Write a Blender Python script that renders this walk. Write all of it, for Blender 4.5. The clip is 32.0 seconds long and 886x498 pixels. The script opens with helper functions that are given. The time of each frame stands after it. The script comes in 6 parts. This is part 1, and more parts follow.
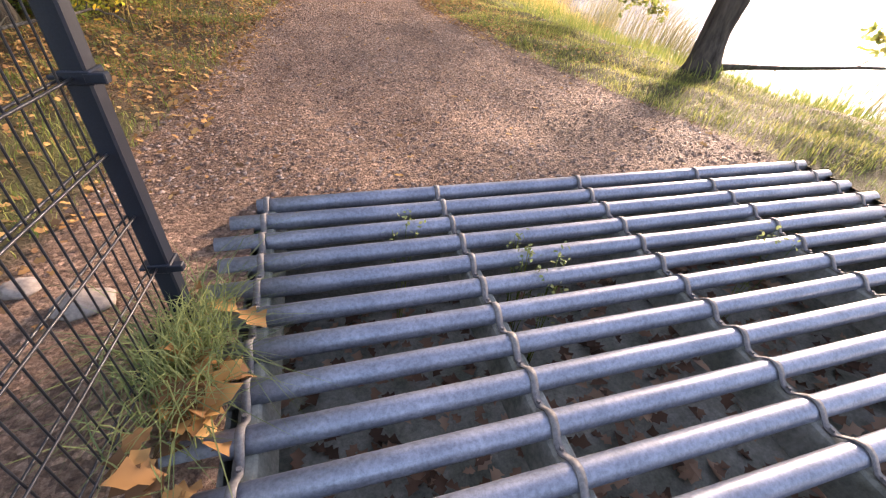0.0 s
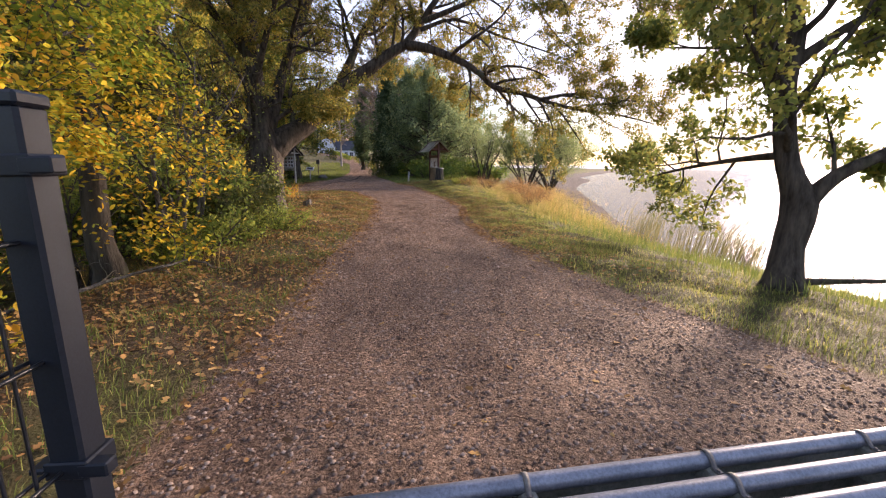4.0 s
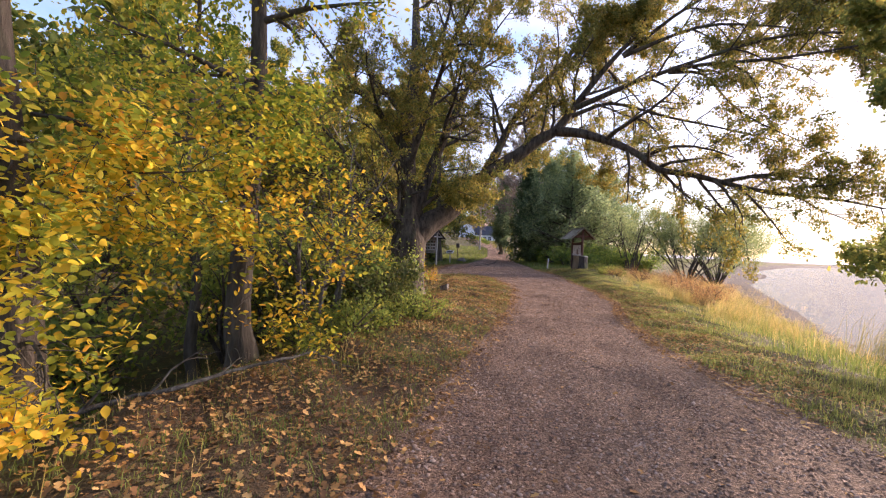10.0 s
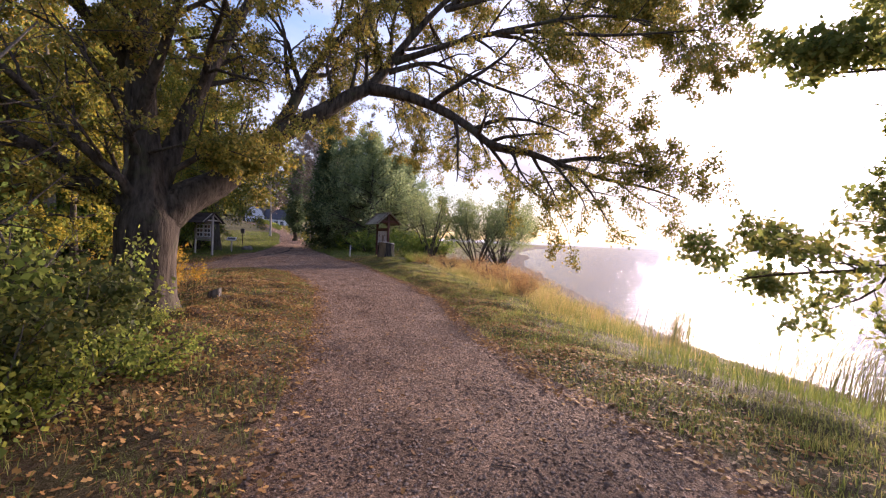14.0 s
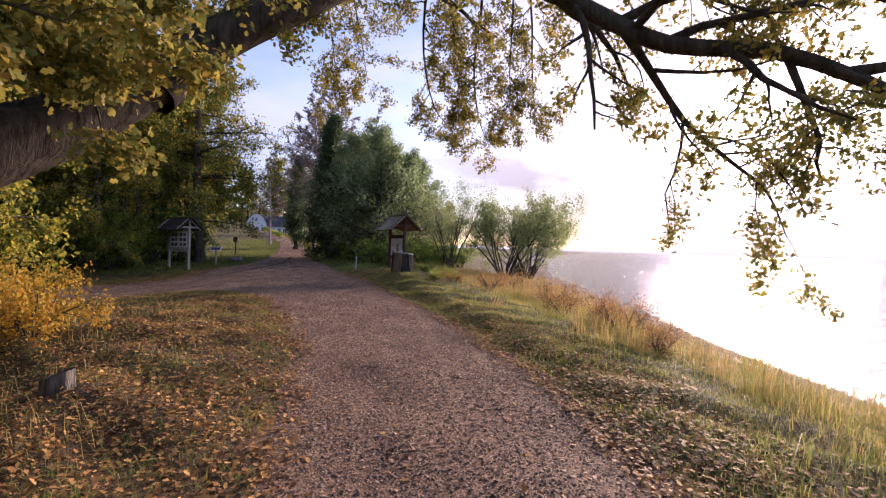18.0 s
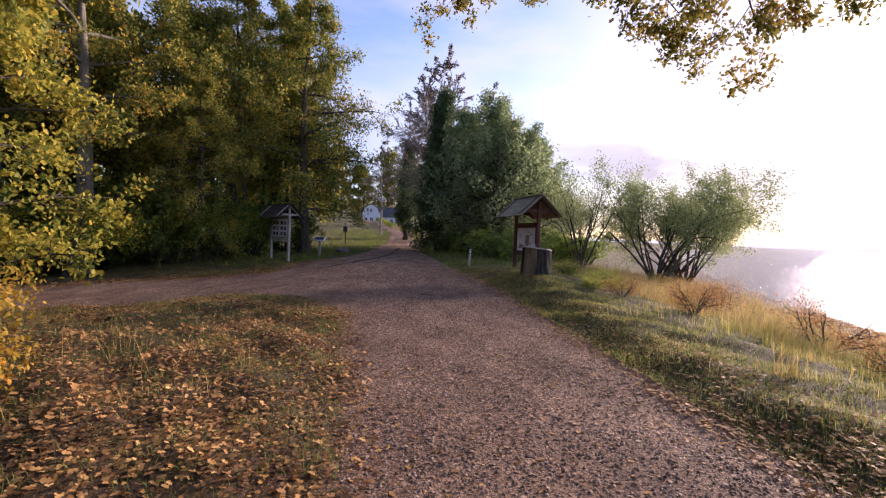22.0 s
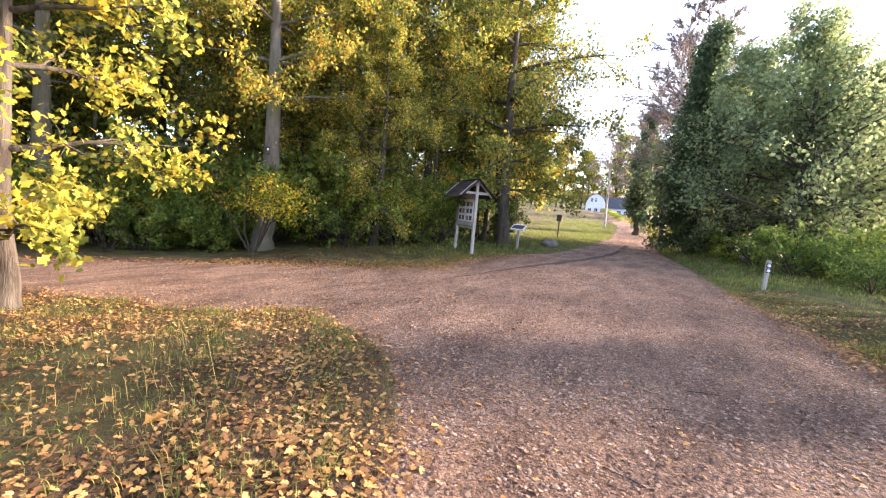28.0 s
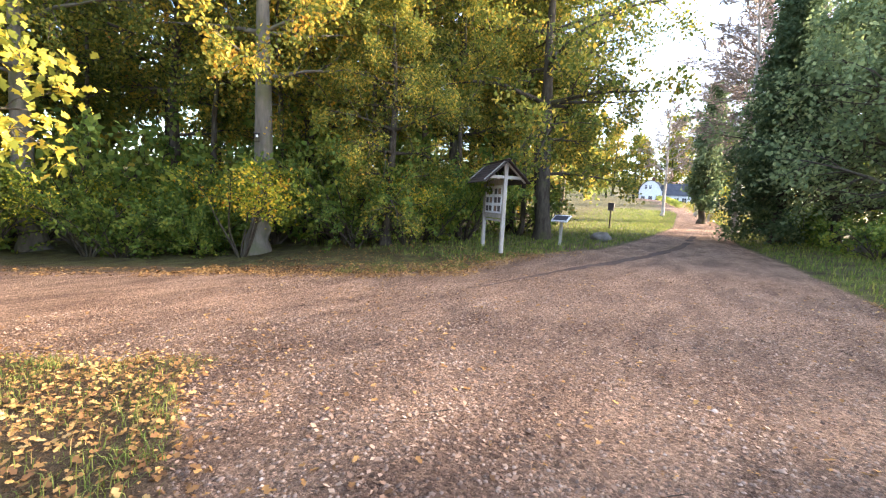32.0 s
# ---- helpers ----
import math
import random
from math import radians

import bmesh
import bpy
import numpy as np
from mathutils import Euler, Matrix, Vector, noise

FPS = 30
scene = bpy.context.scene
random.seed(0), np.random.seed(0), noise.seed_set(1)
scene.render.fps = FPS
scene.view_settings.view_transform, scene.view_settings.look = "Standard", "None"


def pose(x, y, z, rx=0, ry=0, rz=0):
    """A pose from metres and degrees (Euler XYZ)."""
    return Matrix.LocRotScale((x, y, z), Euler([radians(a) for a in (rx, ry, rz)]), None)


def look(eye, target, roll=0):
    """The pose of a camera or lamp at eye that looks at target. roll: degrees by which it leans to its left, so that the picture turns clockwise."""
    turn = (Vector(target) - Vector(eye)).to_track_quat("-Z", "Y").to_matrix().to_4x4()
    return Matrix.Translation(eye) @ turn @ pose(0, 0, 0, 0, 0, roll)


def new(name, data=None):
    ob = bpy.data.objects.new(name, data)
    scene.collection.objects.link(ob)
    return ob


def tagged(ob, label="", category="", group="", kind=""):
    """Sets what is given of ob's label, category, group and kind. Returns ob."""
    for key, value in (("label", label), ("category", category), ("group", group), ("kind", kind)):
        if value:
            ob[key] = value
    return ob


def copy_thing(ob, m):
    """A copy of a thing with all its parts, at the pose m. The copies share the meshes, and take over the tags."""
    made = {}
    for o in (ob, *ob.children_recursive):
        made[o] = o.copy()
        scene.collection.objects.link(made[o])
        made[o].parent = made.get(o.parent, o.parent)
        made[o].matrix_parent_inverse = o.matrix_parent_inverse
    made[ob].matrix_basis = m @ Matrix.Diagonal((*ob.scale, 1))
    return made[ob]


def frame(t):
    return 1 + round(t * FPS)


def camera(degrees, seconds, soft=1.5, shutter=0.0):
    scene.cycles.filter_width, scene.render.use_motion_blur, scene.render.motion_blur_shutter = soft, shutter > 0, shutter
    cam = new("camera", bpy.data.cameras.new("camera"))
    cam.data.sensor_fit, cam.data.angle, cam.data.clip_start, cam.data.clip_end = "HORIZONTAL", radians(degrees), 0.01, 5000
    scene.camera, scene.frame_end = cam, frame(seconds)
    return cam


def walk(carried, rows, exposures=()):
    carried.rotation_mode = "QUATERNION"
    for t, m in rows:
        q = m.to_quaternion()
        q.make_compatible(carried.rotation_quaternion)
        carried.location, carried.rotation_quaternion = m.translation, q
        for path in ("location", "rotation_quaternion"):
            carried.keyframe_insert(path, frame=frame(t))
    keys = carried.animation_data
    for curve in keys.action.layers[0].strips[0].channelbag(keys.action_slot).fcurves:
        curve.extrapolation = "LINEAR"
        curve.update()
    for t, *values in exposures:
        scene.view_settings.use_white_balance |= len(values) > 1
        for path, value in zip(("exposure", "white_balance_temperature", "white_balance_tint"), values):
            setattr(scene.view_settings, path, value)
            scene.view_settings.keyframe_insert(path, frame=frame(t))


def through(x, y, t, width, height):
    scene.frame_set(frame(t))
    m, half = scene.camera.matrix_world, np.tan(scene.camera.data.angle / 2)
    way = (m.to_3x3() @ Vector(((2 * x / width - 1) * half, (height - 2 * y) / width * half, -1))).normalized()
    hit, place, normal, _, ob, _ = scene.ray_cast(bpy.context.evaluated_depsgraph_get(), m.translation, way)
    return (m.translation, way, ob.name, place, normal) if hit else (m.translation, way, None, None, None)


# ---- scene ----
cam = camera(92.2, 32.0, 1.2)
METRES, EYE, TILT, LEAN, TURN = 26.0, 1.25, 1.7, 0.0, -18.3
ROWS = [
    (0.0, 0.0, 0.0, 0.0, 3.46, -38.5, -4.36),
    (0.5, -0.0022, 0.0026, 0.0007, 3.59, -36.39, -4.53),
    (1.0, -0.0059, 0.0054, 0.0033, 3.6, -30.25, -4.09),
    (1.5, -0.0055, 0.0062, 0.0063, 2.59, -22.16, -1.69),
    (2.0, -0.0058, 0.0076, 0.007, 4.45, -18.11, 0.59),
    (2.5, -0.0065, 0.0098, 0.007, 6.72, -16.11, 0.97),
    (3.0, -0.0061, 0.0119, 0.0069, 8.31, -14.73, 0.97),
    (3.5, -0.0065, 0.0156, 0.0059, 8.74, -14.0, -0.07),
    (5.5, -0.0106, 0.0279, 0.0069, 9.05, -7.73, -0.48),
    (6.0, -0.0141, 0.0308, 0.0083, 9.65, -7.21, -1.16),
    (6.5, -0.0152, 0.032, 0.0093, 10.27, -5.19, -2.05),
    (7.0, -0.0159, 0.0342, 0.0088, 11.48, -2.05, -2.08),
    (7.5, -0.0175, 0.042, 0.007, 12.74, -1.9, -2.06),
    (8.0, -0.0187, 0.0487, 0.0067, 14.26, -2.74, -0.9),
    (8.5, -0.018, 0.0512, 0.0081, 15.7, -2.86, 0.46),
    (9.0, -0.0188, 0.0526, 0.0082, 16.89, -2.48, 0.51),
    (9.5, -0.021, 0.0543, 0.0082, 20.93, -2.08, 0.82),
    (10.0, -0.0265, 0.057, 0.0069, 26.91, -1.77, -1.75),
    (10.5, -0.0326, 0.0594, 0.0075, 33.18, -2.15, -3.21),
    (11.0, -0.0415, 0.0597, 0.0058, 47.34, -3.14, -0.72),
    (11.5, -0.0528, 0.0693, 0.0051, 46.78, -5.32, 5.08),
    (12.0, -0.0589, 0.0803, 0.0055, 32.32, -6.1, 1.4),
    (12.5, -0.0623, 0.0981, 0.0049, 15.92, -5.2, -2.2),
    (13.0, -0.0634, 0.1206, 0.0067, 8.81, -3.8, -2.36),
    (13.5, -0.0689, 0.1436, 0.0071, 2.57, -3.53, -3.77),
    (14.0, -0.0698, 0.169, 0.0065, -0.03, -2.82, -2.19),
    (14.5, -0.0724, 0.1941, 0.006, -1.45, -2.78, -2.17),
    (16.5, -0.0929, 0.3021, 0.0065, -2.84, -2.21, -1.68),
    (17.0, -0.1035, 0.3274, 0.0059, -2.45, -2.25, -1.99),
    (17.5, -0.1092, 0.3517, 0.0049, -0.81, -2.14, -1.67),
    (18.0, -0.1164, 0.3768, 0.0041, 0.61, -1.99, -1.68),
    (18.5, -0.1205, 0.4026, 0.0029, 1.8, -2.17, -1.46),
    (19.0, -0.1256, 0.4273, 0.0024, 3.21, -2.25, -1.7),
    (19.5, -0.1335, 0.4504, 0.0021, 5.2, -2.25, -2.45),
    (20.0, -0.1399, 0.4745, 0.0019, 8.41, -2.3, -2.15),
    (20.5, -0.1494, 0.4971, 0.0014, 9.33, -2.87, -1.87),
    (21.0, -0.1552, 0.5201, 0.0004, 13.22, -3.18, -1.63),
    (21.5, -0.1623, 0.5431, -0.0012, 14.33, -3.59, -1.49),
    (22.0, -0.1682, 0.5651, -0.0019, 15.0, -3.61, -1.85),
    (22.5, -0.175, 0.5874, -0.0024, 16.35, -3.98, -1.94),
    (23.0, -0.1843, 0.6075, -0.0026, 17.02, -3.99, -2.33),
    (23.5, -0.1885, 0.6293, -0.0028, 18.68, -4.2, -2.49),
    (24.0, -0.196, 0.6504, -0.0046, 19.43, -4.45, -2.81),
    (24.5, -0.2023, 0.6724, -0.0063, 21.27, -4.87, -2.54),
    (25.0, -0.2088, 0.6936, -0.0075, 23.0, -5.17, -3.56),
    (25.5, -0.2179, 0.7143, -0.0078, 25.27, -5.47, -4.82),
    (26.0, -0.2254, 0.7348, -0.008, 32.68, -6.18, -2.73),
    (26.5, -0.2364, 0.7529, -0.0081, 35.92, -6.23, -3.12),
    (28.5, -0.2746, 0.8222, -0.0149, 45.78, -6.09, -3.26),
    (29.0, -0.2862, 0.8394, -0.0165, 45.67, -5.4, -2.89),
    (29.5, -0.2943, 0.8521, -0.0172, 44.89, -5.06, -2.95),
    (30.0, -0.3005, 0.8688, -0.0174, 43.36, -5.15, -1.71),
    (30.5, -0.3079, 0.8797, -0.0197, 39.9, -6.26, -3.32),
    (31.0, -0.318, 0.8896, -0.0196, 39.38, -6.69, -3.31),
    (31.5, -0.3219, 0.9003, -0.0203, 43.39, -7.12, -2.77),
    (32.0, -0.327, 0.9107, -0.0195, 50.24, -7.31, -1.65),
]
EXPOSURES = [(0, 2.55, 7250, 27), (1, 2.44, 7250, 27), (2, 1.93, 7150, 27), (3, 1.75, 6950, 26), (6, 1.70, 6900, 26), (9.5, 1.86, 6700, 28), (10.5, 2.13, 6800, 30), (11.3, 2.72, 6900, 30), (12, 2.81, 6900, 30), (13, 1.74, 6700, 33), (14, 1.51, 6600, 34), (19, 1.27, 6500, 34), (24, 1.52, 6400, 33), (26, 2.24, 6450, 28), (28.5, 3.35, 7000, 25), (32, 3.45, 6900, 17)]
walk(cam, [(t, pose(0, 0, EYE, TILT, LEAN, TURN) @ pose(METRES * x, METRES * y, METRES * z, 90 + pitch, roll, yaw)) for t, x, y, z, yaw, pitch, roll in ROWS], EXPOSURES)

# ---- world and light ----
SUN_AZ, SUN_EL = 54.5, 14.0  # degrees from +y towards +x, and above the horizon
world = bpy.data.worlds.new("sky")
scene.world = world
world.use_nodes = True
wn, wl = world.node_tree.nodes, world.node_tree.links
wn.clear()
w_out = wn.new("ShaderNodeOutputWorld")
w_bg = wn.new("ShaderNodeBackground")
w_sky = wn.new("ShaderNodeTexSky")
w_sky.sky_type, w_sky.sun_disc = "NISHITA", False
w_sky.sun_elevation, w_sky.sun_rotation = radians(SUN_EL), radians(SUN_AZ)
w_sky.air_density, w_sky.dust_density, w_sky.ozone_density = 1.0, 0.9, 2.5
w_co = wn.new("ShaderNodeTexCoord")
w_map = wn.new("ShaderNodeMapping")
w_map.inputs["Scale"].default_value = (1.0, 1.0, 3.2)
w_noise = wn.new("ShaderNodeTexNoise")
w_noise.inputs["Scale"].default_value, w_noise.inputs["Detail"].default_value = 1.7, 7.0
w_noise.inputs["Roughness"].default_value = 0.55
w_ramp = wn.new("ShaderNodeValToRGB")
w_ramp.color_ramp.elements[0].position, w_ramp.color_ramp.elements[1].position = 0.40, 0.66
w_tone = wn.new("ShaderNodeMix")
w_tone.data_type = "RGBA"
w_tone.blend_type = "MIX"
w_dot = wn.new("ShaderNodeVectorMath")
w_dot.operation = "DOT_PRODUCT"
sun_way = Vector((math.sin(radians(SUN_AZ)) * math.cos(radians(SUN_EL)), math.cos(radians(SUN_AZ)) * math.cos(radians(SUN_EL)), math.sin(radians(SUN_EL))))
w_dot.inputs[1].default_value = sun_way
w_near = wn.new("ShaderNodeMapRange")
w_near.inputs["From Min"].default_value, w_near.inputs["From Max"].default_value = 0.80, 1.0
w_pow = wn.new("ShaderNodeMath")
w_pow.operation = "POWER"
w_pow.inputs[1].default_value = 15.0
w_glow = wn.new("ShaderNodeMath")
w_glow.operation = "MULTIPLY_ADD"
w_glow.inputs[1].default_value = 22.0
w_cloud = wn.new("ShaderNodeVectorMath")
w_cloud.operation = "SCALE"
w_cloud.inputs[0].default_value = (0.91, 0.90, 1.0)
wl.new(w_co.outputs["Generated"], w_map.inputs["Vector"])
wl.new(w_map.outputs["Vector"], w_noise.inputs["Vector"])
wl.new(w_noise.outputs["Fac"], w_ramp.inputs["Fac"])
wl.new(w_co.outputs["Generated"], w_dot.inputs[0])
wl.new(w_dot.outputs["Value"], w_near.inputs["Value"])
wl.new(w_near.outputs["Result"], w_pow.inputs[0])
w_sep = wn.new("ShaderNodeSeparateXYZ")
w_high = wn.new("ShaderNodeMapRange")  # grey haze low over the lake, whiter cloud above it
w_high.inputs["From Min"].default_value, w_high.inputs["From Max"].default_value = 0.09, 0.30
w_high.inputs["To Min"].default_value, w_high.inputs["To Max"].default_value = 1.65, 4.0
wl.new(w_co.outputs["Generated"], w_sep.inputs[0])
wl.new(w_sep.outputs["Z"], w_high.inputs["Value"])
wl.new(w_high.outputs["Result"], w_glow.inputs[2])
wl.new(w_pow.outputs["Value"], w_glow.inputs[0])
wl.new(w_glow.outputs["Value"], w_cloud.inputs["Scale"])
w_veil = wn.new("ShaderNodeMapRange")  # cloud and mist thicken towards the sun
w_veil.inputs["From Min"].default_value, w_veil.inputs["From Max"].default_value = 0.40, 0.97
w_veil.inputs["To Min"].default_value, w_veil.inputs["To Max"].default_value = 0.35, 1.0
w_sum = wn.new("ShaderNodeMath")
w_sum.operation, w_sum.use_clamp = "MULTIPLY", True
w_add = wn.new("ShaderNodeMath")
w_add.operation, w_add.use_clamp = "MAXIMUM", True
w_core = wn.new("ShaderNodeMapRange")
w_core.inputs["From Min"].default_value, w_core.inputs["From Max"].default_value = 0.72, 1.02
w_core.interpolation_type = "SMOOTHSTEP"
wl.new(w_dot.outputs["Value"], w_veil.inputs["Value"])
wl.new(w_dot.outputs["Value"], w_core.inputs["Value"])
wl.new(w_veil.outputs["Result"], w_sum.inputs[0])
wl.new(w_ramp.outputs["Color"], w_sum.inputs[1])
wl.new(w_sum.outputs["Value"], w_add.inputs[0])
wl.new(w_core.outputs["Result"], w_add.inputs[1])
wl.new(w_add.outputs["Value"], w_tone.inputs["Factor"])
wl.new(w_sky.outputs["Color"], w_tone.inputs["A"])
wl.new(w_cloud.outputs["Vector"], w_tone.inputs["B"])
wl.new(w_tone.outputs["Result"], w_bg.inputs["Color"])
w_bg.inputs["Strength"].default_value = 0.12
wl.new(w_bg.outputs["Background"], w_out.inputs["Surface"])
sun = new("sun", bpy.data.lights.new("sun", "SUN"))
sun.data.energy, sun.data.angle, sun.data.color = 3.8, radians(12.0), (1.0, 0.84, 0.66)
sun.matrix_world = look(sun_way * 60, (0, 0, 0))
scene.view_settings.exposure = 0.0



# ---- materials ----
def shader(name, rough=0.8, metal=0.0, spec=0.3):
    m = bpy.data.materials.new(name)
    m.use_nodes = True
    nt = m.node_tree
    b = nt.nodes["Principled BSDF"]
    b.inputs["Roughness"].default_value = rough
    b.inputs["Metallic"].default_value = metal
    b.inputs["Specular IOR Level"].default_value = spec
    return m, nt.nodes, nt.links, b


def ramp_node(nodes, stops):
    r = nodes.new("ShaderNodeValToRGB")
    els = r.color_ramp.elements
    while len(els) < len(stops):
        els.new(0.5)
    for e, (p, c) in zip(els, stops):
        e.position, e.color = p, (*c, 1)
    return r


def noise_node(nodes, links, scale, detail=4.0, rough=0.6, stretch=None, space="Object"):
    co = nodes.new("ShaderNodeTexCoord")
    n = nodes.new("ShaderNodeTexNoise")
    n.inputs["Scale"].default_value, n.inputs["Detail"].default_value, n.inputs["Roughness"].default_value = scale, detail, rough
    if stretch:
        mp = nodes.new("ShaderNodeMapping")
        mp.inputs["Scale"].default_value = stretch
        links.new(co.outputs[space], mp.inputs["Vector"])
        links.new(mp.outputs["Vector"], n.inputs["Vector"])
    else:
        links.new(co.outputs[space], n.inputs["Vector"])
    return n


def bump_node(nodes, links, b, height, strength, distance):
    bp = nodes.new("ShaderNodeBump")
    bp.inputs["Strength"].default_value, bp.inputs["Distance"].default_value = strength, distance
    links.new(height, bp.inputs["Height"])
    links.new(bp.outputs["Normal"], b.inputs["Normal"])
    return bp


def mixed(nodes, links, fac, a, b, mode="MIX"):
    m = nodes.new("ShaderNodeMix")
    m.data_type, m.blend_type = "RGBA", mode
    for key, v in (("Factor", fac), ("A", a), ("B", b)):
        if hasattr(v, "links"):
            links.new(v, m.inputs[key])
        else:
            m.inputs[key].default_value = v if key == "Factor" else (*v, 1)
    return m.outputs["Result"]


def plain(name, c1, c2, scale=6.0, rough=0.7, metal=0.0, spec=0.3, bump=0.3, dist=0.004, stretch=None, fine=40.0):
    """A surface with stains at one scale and grain at another."""
    m, n, l, b = shader(name, rough, metal, spec)
    big = noise_node(n, l, scale, 4, 0.6, stretch)
    small = noise_node(n, l, fine, 5, 0.7, stretch)
    r = ramp_node(n, [(0.3, c1), (0.7, c2)])
    l.new(big.outputs["Fac"], r.inputs["Fac"])
    dark = ramp_node(n, [(0.3, (0.62, 0.62, 0.62)), (0.62, (1.08, 1.08, 1.08))])
    l.new(small.outputs["Fac"], dark.inputs["Fac"])
    l.new(mixed(n, l, 1.0, r.outputs["Color"], dark.outputs["Color"], "MULTIPLY"), b.inputs["Base Color"])
    bump_node(n, l, b, small.outputs["Fac"], bump, dist)
    return m


def foliage(name, stops, through=0.45, rough=0.55):
    """Leaves whose colour differs from leaf to leaf, and which let light through."""
    m, n, l, b = shader(name, rough, 0.0, 0.14)
    g = n.new("ShaderNodeNewGeometry")
    patch = noise_node(n, l, 1.1, 4, 0.65)
    mm = n.new("ShaderNodeMath")
    mm.operation = "MULTIPLY_ADD"
    mm.inputs[1].default_value, mm.inputs[2].default_value = 0.62, 0.0
    l.new(g.outputs["Random Per Island"], mm.inputs[0])
    ad = n.new("ShaderNodeMath")
    ad.operation = "MULTIPLY_ADD"
    ad.inputs[1].default_value = 0.95
    ad.use_clamp = True
    sh = n.new("ShaderNodeMath")
    sh.operation = "SUBTRACT"
    sh.inputs[1].default_value = 0.30
    info = n.new("ShaderNodeObjectInfo")
    tint = n.new("ShaderNodeMath")
    tint.operation = "MULTIPLY_ADD"
    tint.inputs[1].default_value, tint.inputs[2].default_value = 0.22, -0.11
    l.new(info.outputs["Random"], tint.inputs[0])
    sm = n.new("ShaderNodeMath")
    l.new(patch.outputs["Fac"], sm.inputs[0])
    l.new(tint.outputs["Value"], sm.inputs[1])
    l.new(sm.outputs["Value"], sh.inputs[0])
    l.new(sh.outputs["Value"], ad.inputs[0])
    l.new(mm.outputs["Value"], ad.inputs[2])
    r = ramp_node(n, stops)
    l.new(ad.outputs["Value"], r.inputs["Fac"])
    l.new(r.outputs["Color"], b.inputs["Base Color"])
    tr = n.new("ShaderNodeBsdfTranslucent")
    bright = n.new("ShaderNodeVectorMath")
    bright.operation = "SCALE"
    bright.inputs["Scale"].default_value = 1.25
    l.new(r.outputs["Color"], bright.inputs[0])
    l.new(bright.outputs["Vector"], tr.inputs["Color"])
    mx = n.new("ShaderNodeMixShader")
    mx.inputs["Fac"].default_value = through
    l.new(b.outputs["BSDF"], mx.inputs[1])
    l.new(tr.outputs["BSDF"], mx.inputs[2])
    l.new(mx.outputs["Shader"], n["Material Output"].inputs["Surface"])
    return m


def bark(name, c1, c2, moss=(0.10, 0.11, 0.04), rough_scale=9.0, moss_at=0.62):
    m, n, l, b = shader(name, 0.92, 0.0, 0.15)
    ridge = noise_node(n, l, rough_scale, 6, 0.65, (1.0, 1.0, 0.22))
    blot = noise_node(n, l, 1.6, 4, 0.6)
    r = ramp_node(n, [(0.32, c1), (0.68, c2)])
    l.new(ridge.outputs["Fac"], r.inputs["Fac"])
    k = ramp_node(n, [(moss_at - 0.06, (0, 0, 0)), (moss_at + 0.1, (0.75, 0.75, 0.75))])
    l.new(blot.outputs["Fac"], k.inputs["Fac"])
    l.new(mixed(n, l, k.outputs["Color"], r.outputs["Color"], moss), b.inputs["Base Color"])
    bump_node(n, l, b, ridge.outputs["Fac"], 1.0, 0.06)
    return m


OAK_BARK = bark("oak_bark", (0.022, 0.018, 0.014), (0.115, 0.094, 0.075), (0.08, 0.09, 0.045), 11.0)
BEECH_BARK = bark("beech_bark", (0.10, 0.09, 0.075), (0.21, 0.19, 0.16), (0.12, 0.13, 0.07), 5.0, 0.55)
DARK_BARK = bark("dark_bark", (0.035, 0.029, 0.023), (0.11, 0.095, 0.075))
BIRCH_BARK = bark("birch_bark", (0.22, 0.20, 0.18), (0.62, 0.58, 0.52), (0.09, 0.08, 0.07), 4.0, 0.56)
GREY_STICK = bark("dead_branch_bark", (0.06, 0.052, 0.045), (0.22, 0.20, 0.175), (0.10, 0.11, 0.07), 14.0)
BIRCH_TWIG = bark("birch_twigs", (0.17, 0.135, 0.115), (0.32, 0.26, 0.225), (0.25, 0.20, 0.17), 9.0)
TWIG = bark("twig_bark", (0.05, 0.042, 0.034), (0.12, 0.10, 0.085), (0.14, 0.14, 0.09), 20.0)
OAK_LEAF = foliage("oak_leaves", [(0.0, (0.065, 0.085, 0.026)), (0.34, (0.14, 0.155, 0.04)), (0.62, (0.26, 0.23, 0.052)), (0.86, (0.40, 0.29, 0.065)), (1.0, (0.33, 0.19, 0.055))], 0.42)
SHORE_OAK_LEAF = foliage("green_oak_leaves", [(0.0, (0.09, 0.125, 0.035)), (0.45, (0.175, 0.20, 0.052)), (0.75, (0.32, 0.28, 0.07)), (1.0, (0.42, 0.30, 0.07))], 0.55)
GOLD_BEECH = foliage("golden_beech_leaves", [(0.0, (0.10, 0.15, 0.026)), (0.30, (0.27, 0.30, 0.04)), (0.50, (0.58, 0.47, 0.05)), (0.78, (0.72, 0.43, 0.045)), (1.0, (0.62, 0.26, 0.044))], 0.66)
BEECH_LEAF = foliage("yellow_beech_leaves", [(0.0, (0.065, 0.115, 0.022)), (0.36, (0.165, 0.23, 0.034)), (0.55, (0.37, 0.38, 0.046)), (0.72, (0.62, 0.48, 0.052)), (0.88, (0.64, 0.35, 0.046)), (1.0, (0.47, 0.19, 0.04))], 0.58)
MAPLE_LEAF = foliage("yellow_maple_leaves", [(0.0, (0.085, 0.12, 0.028)), (0.3, (0.20, 0.22, 0.037)), (0.6, (0.42, 0.355, 0.053)), (0.85, (0.56, 0.40, 0.062)), (1.0, (0.45, 0.25, 0.05))], 0.45)
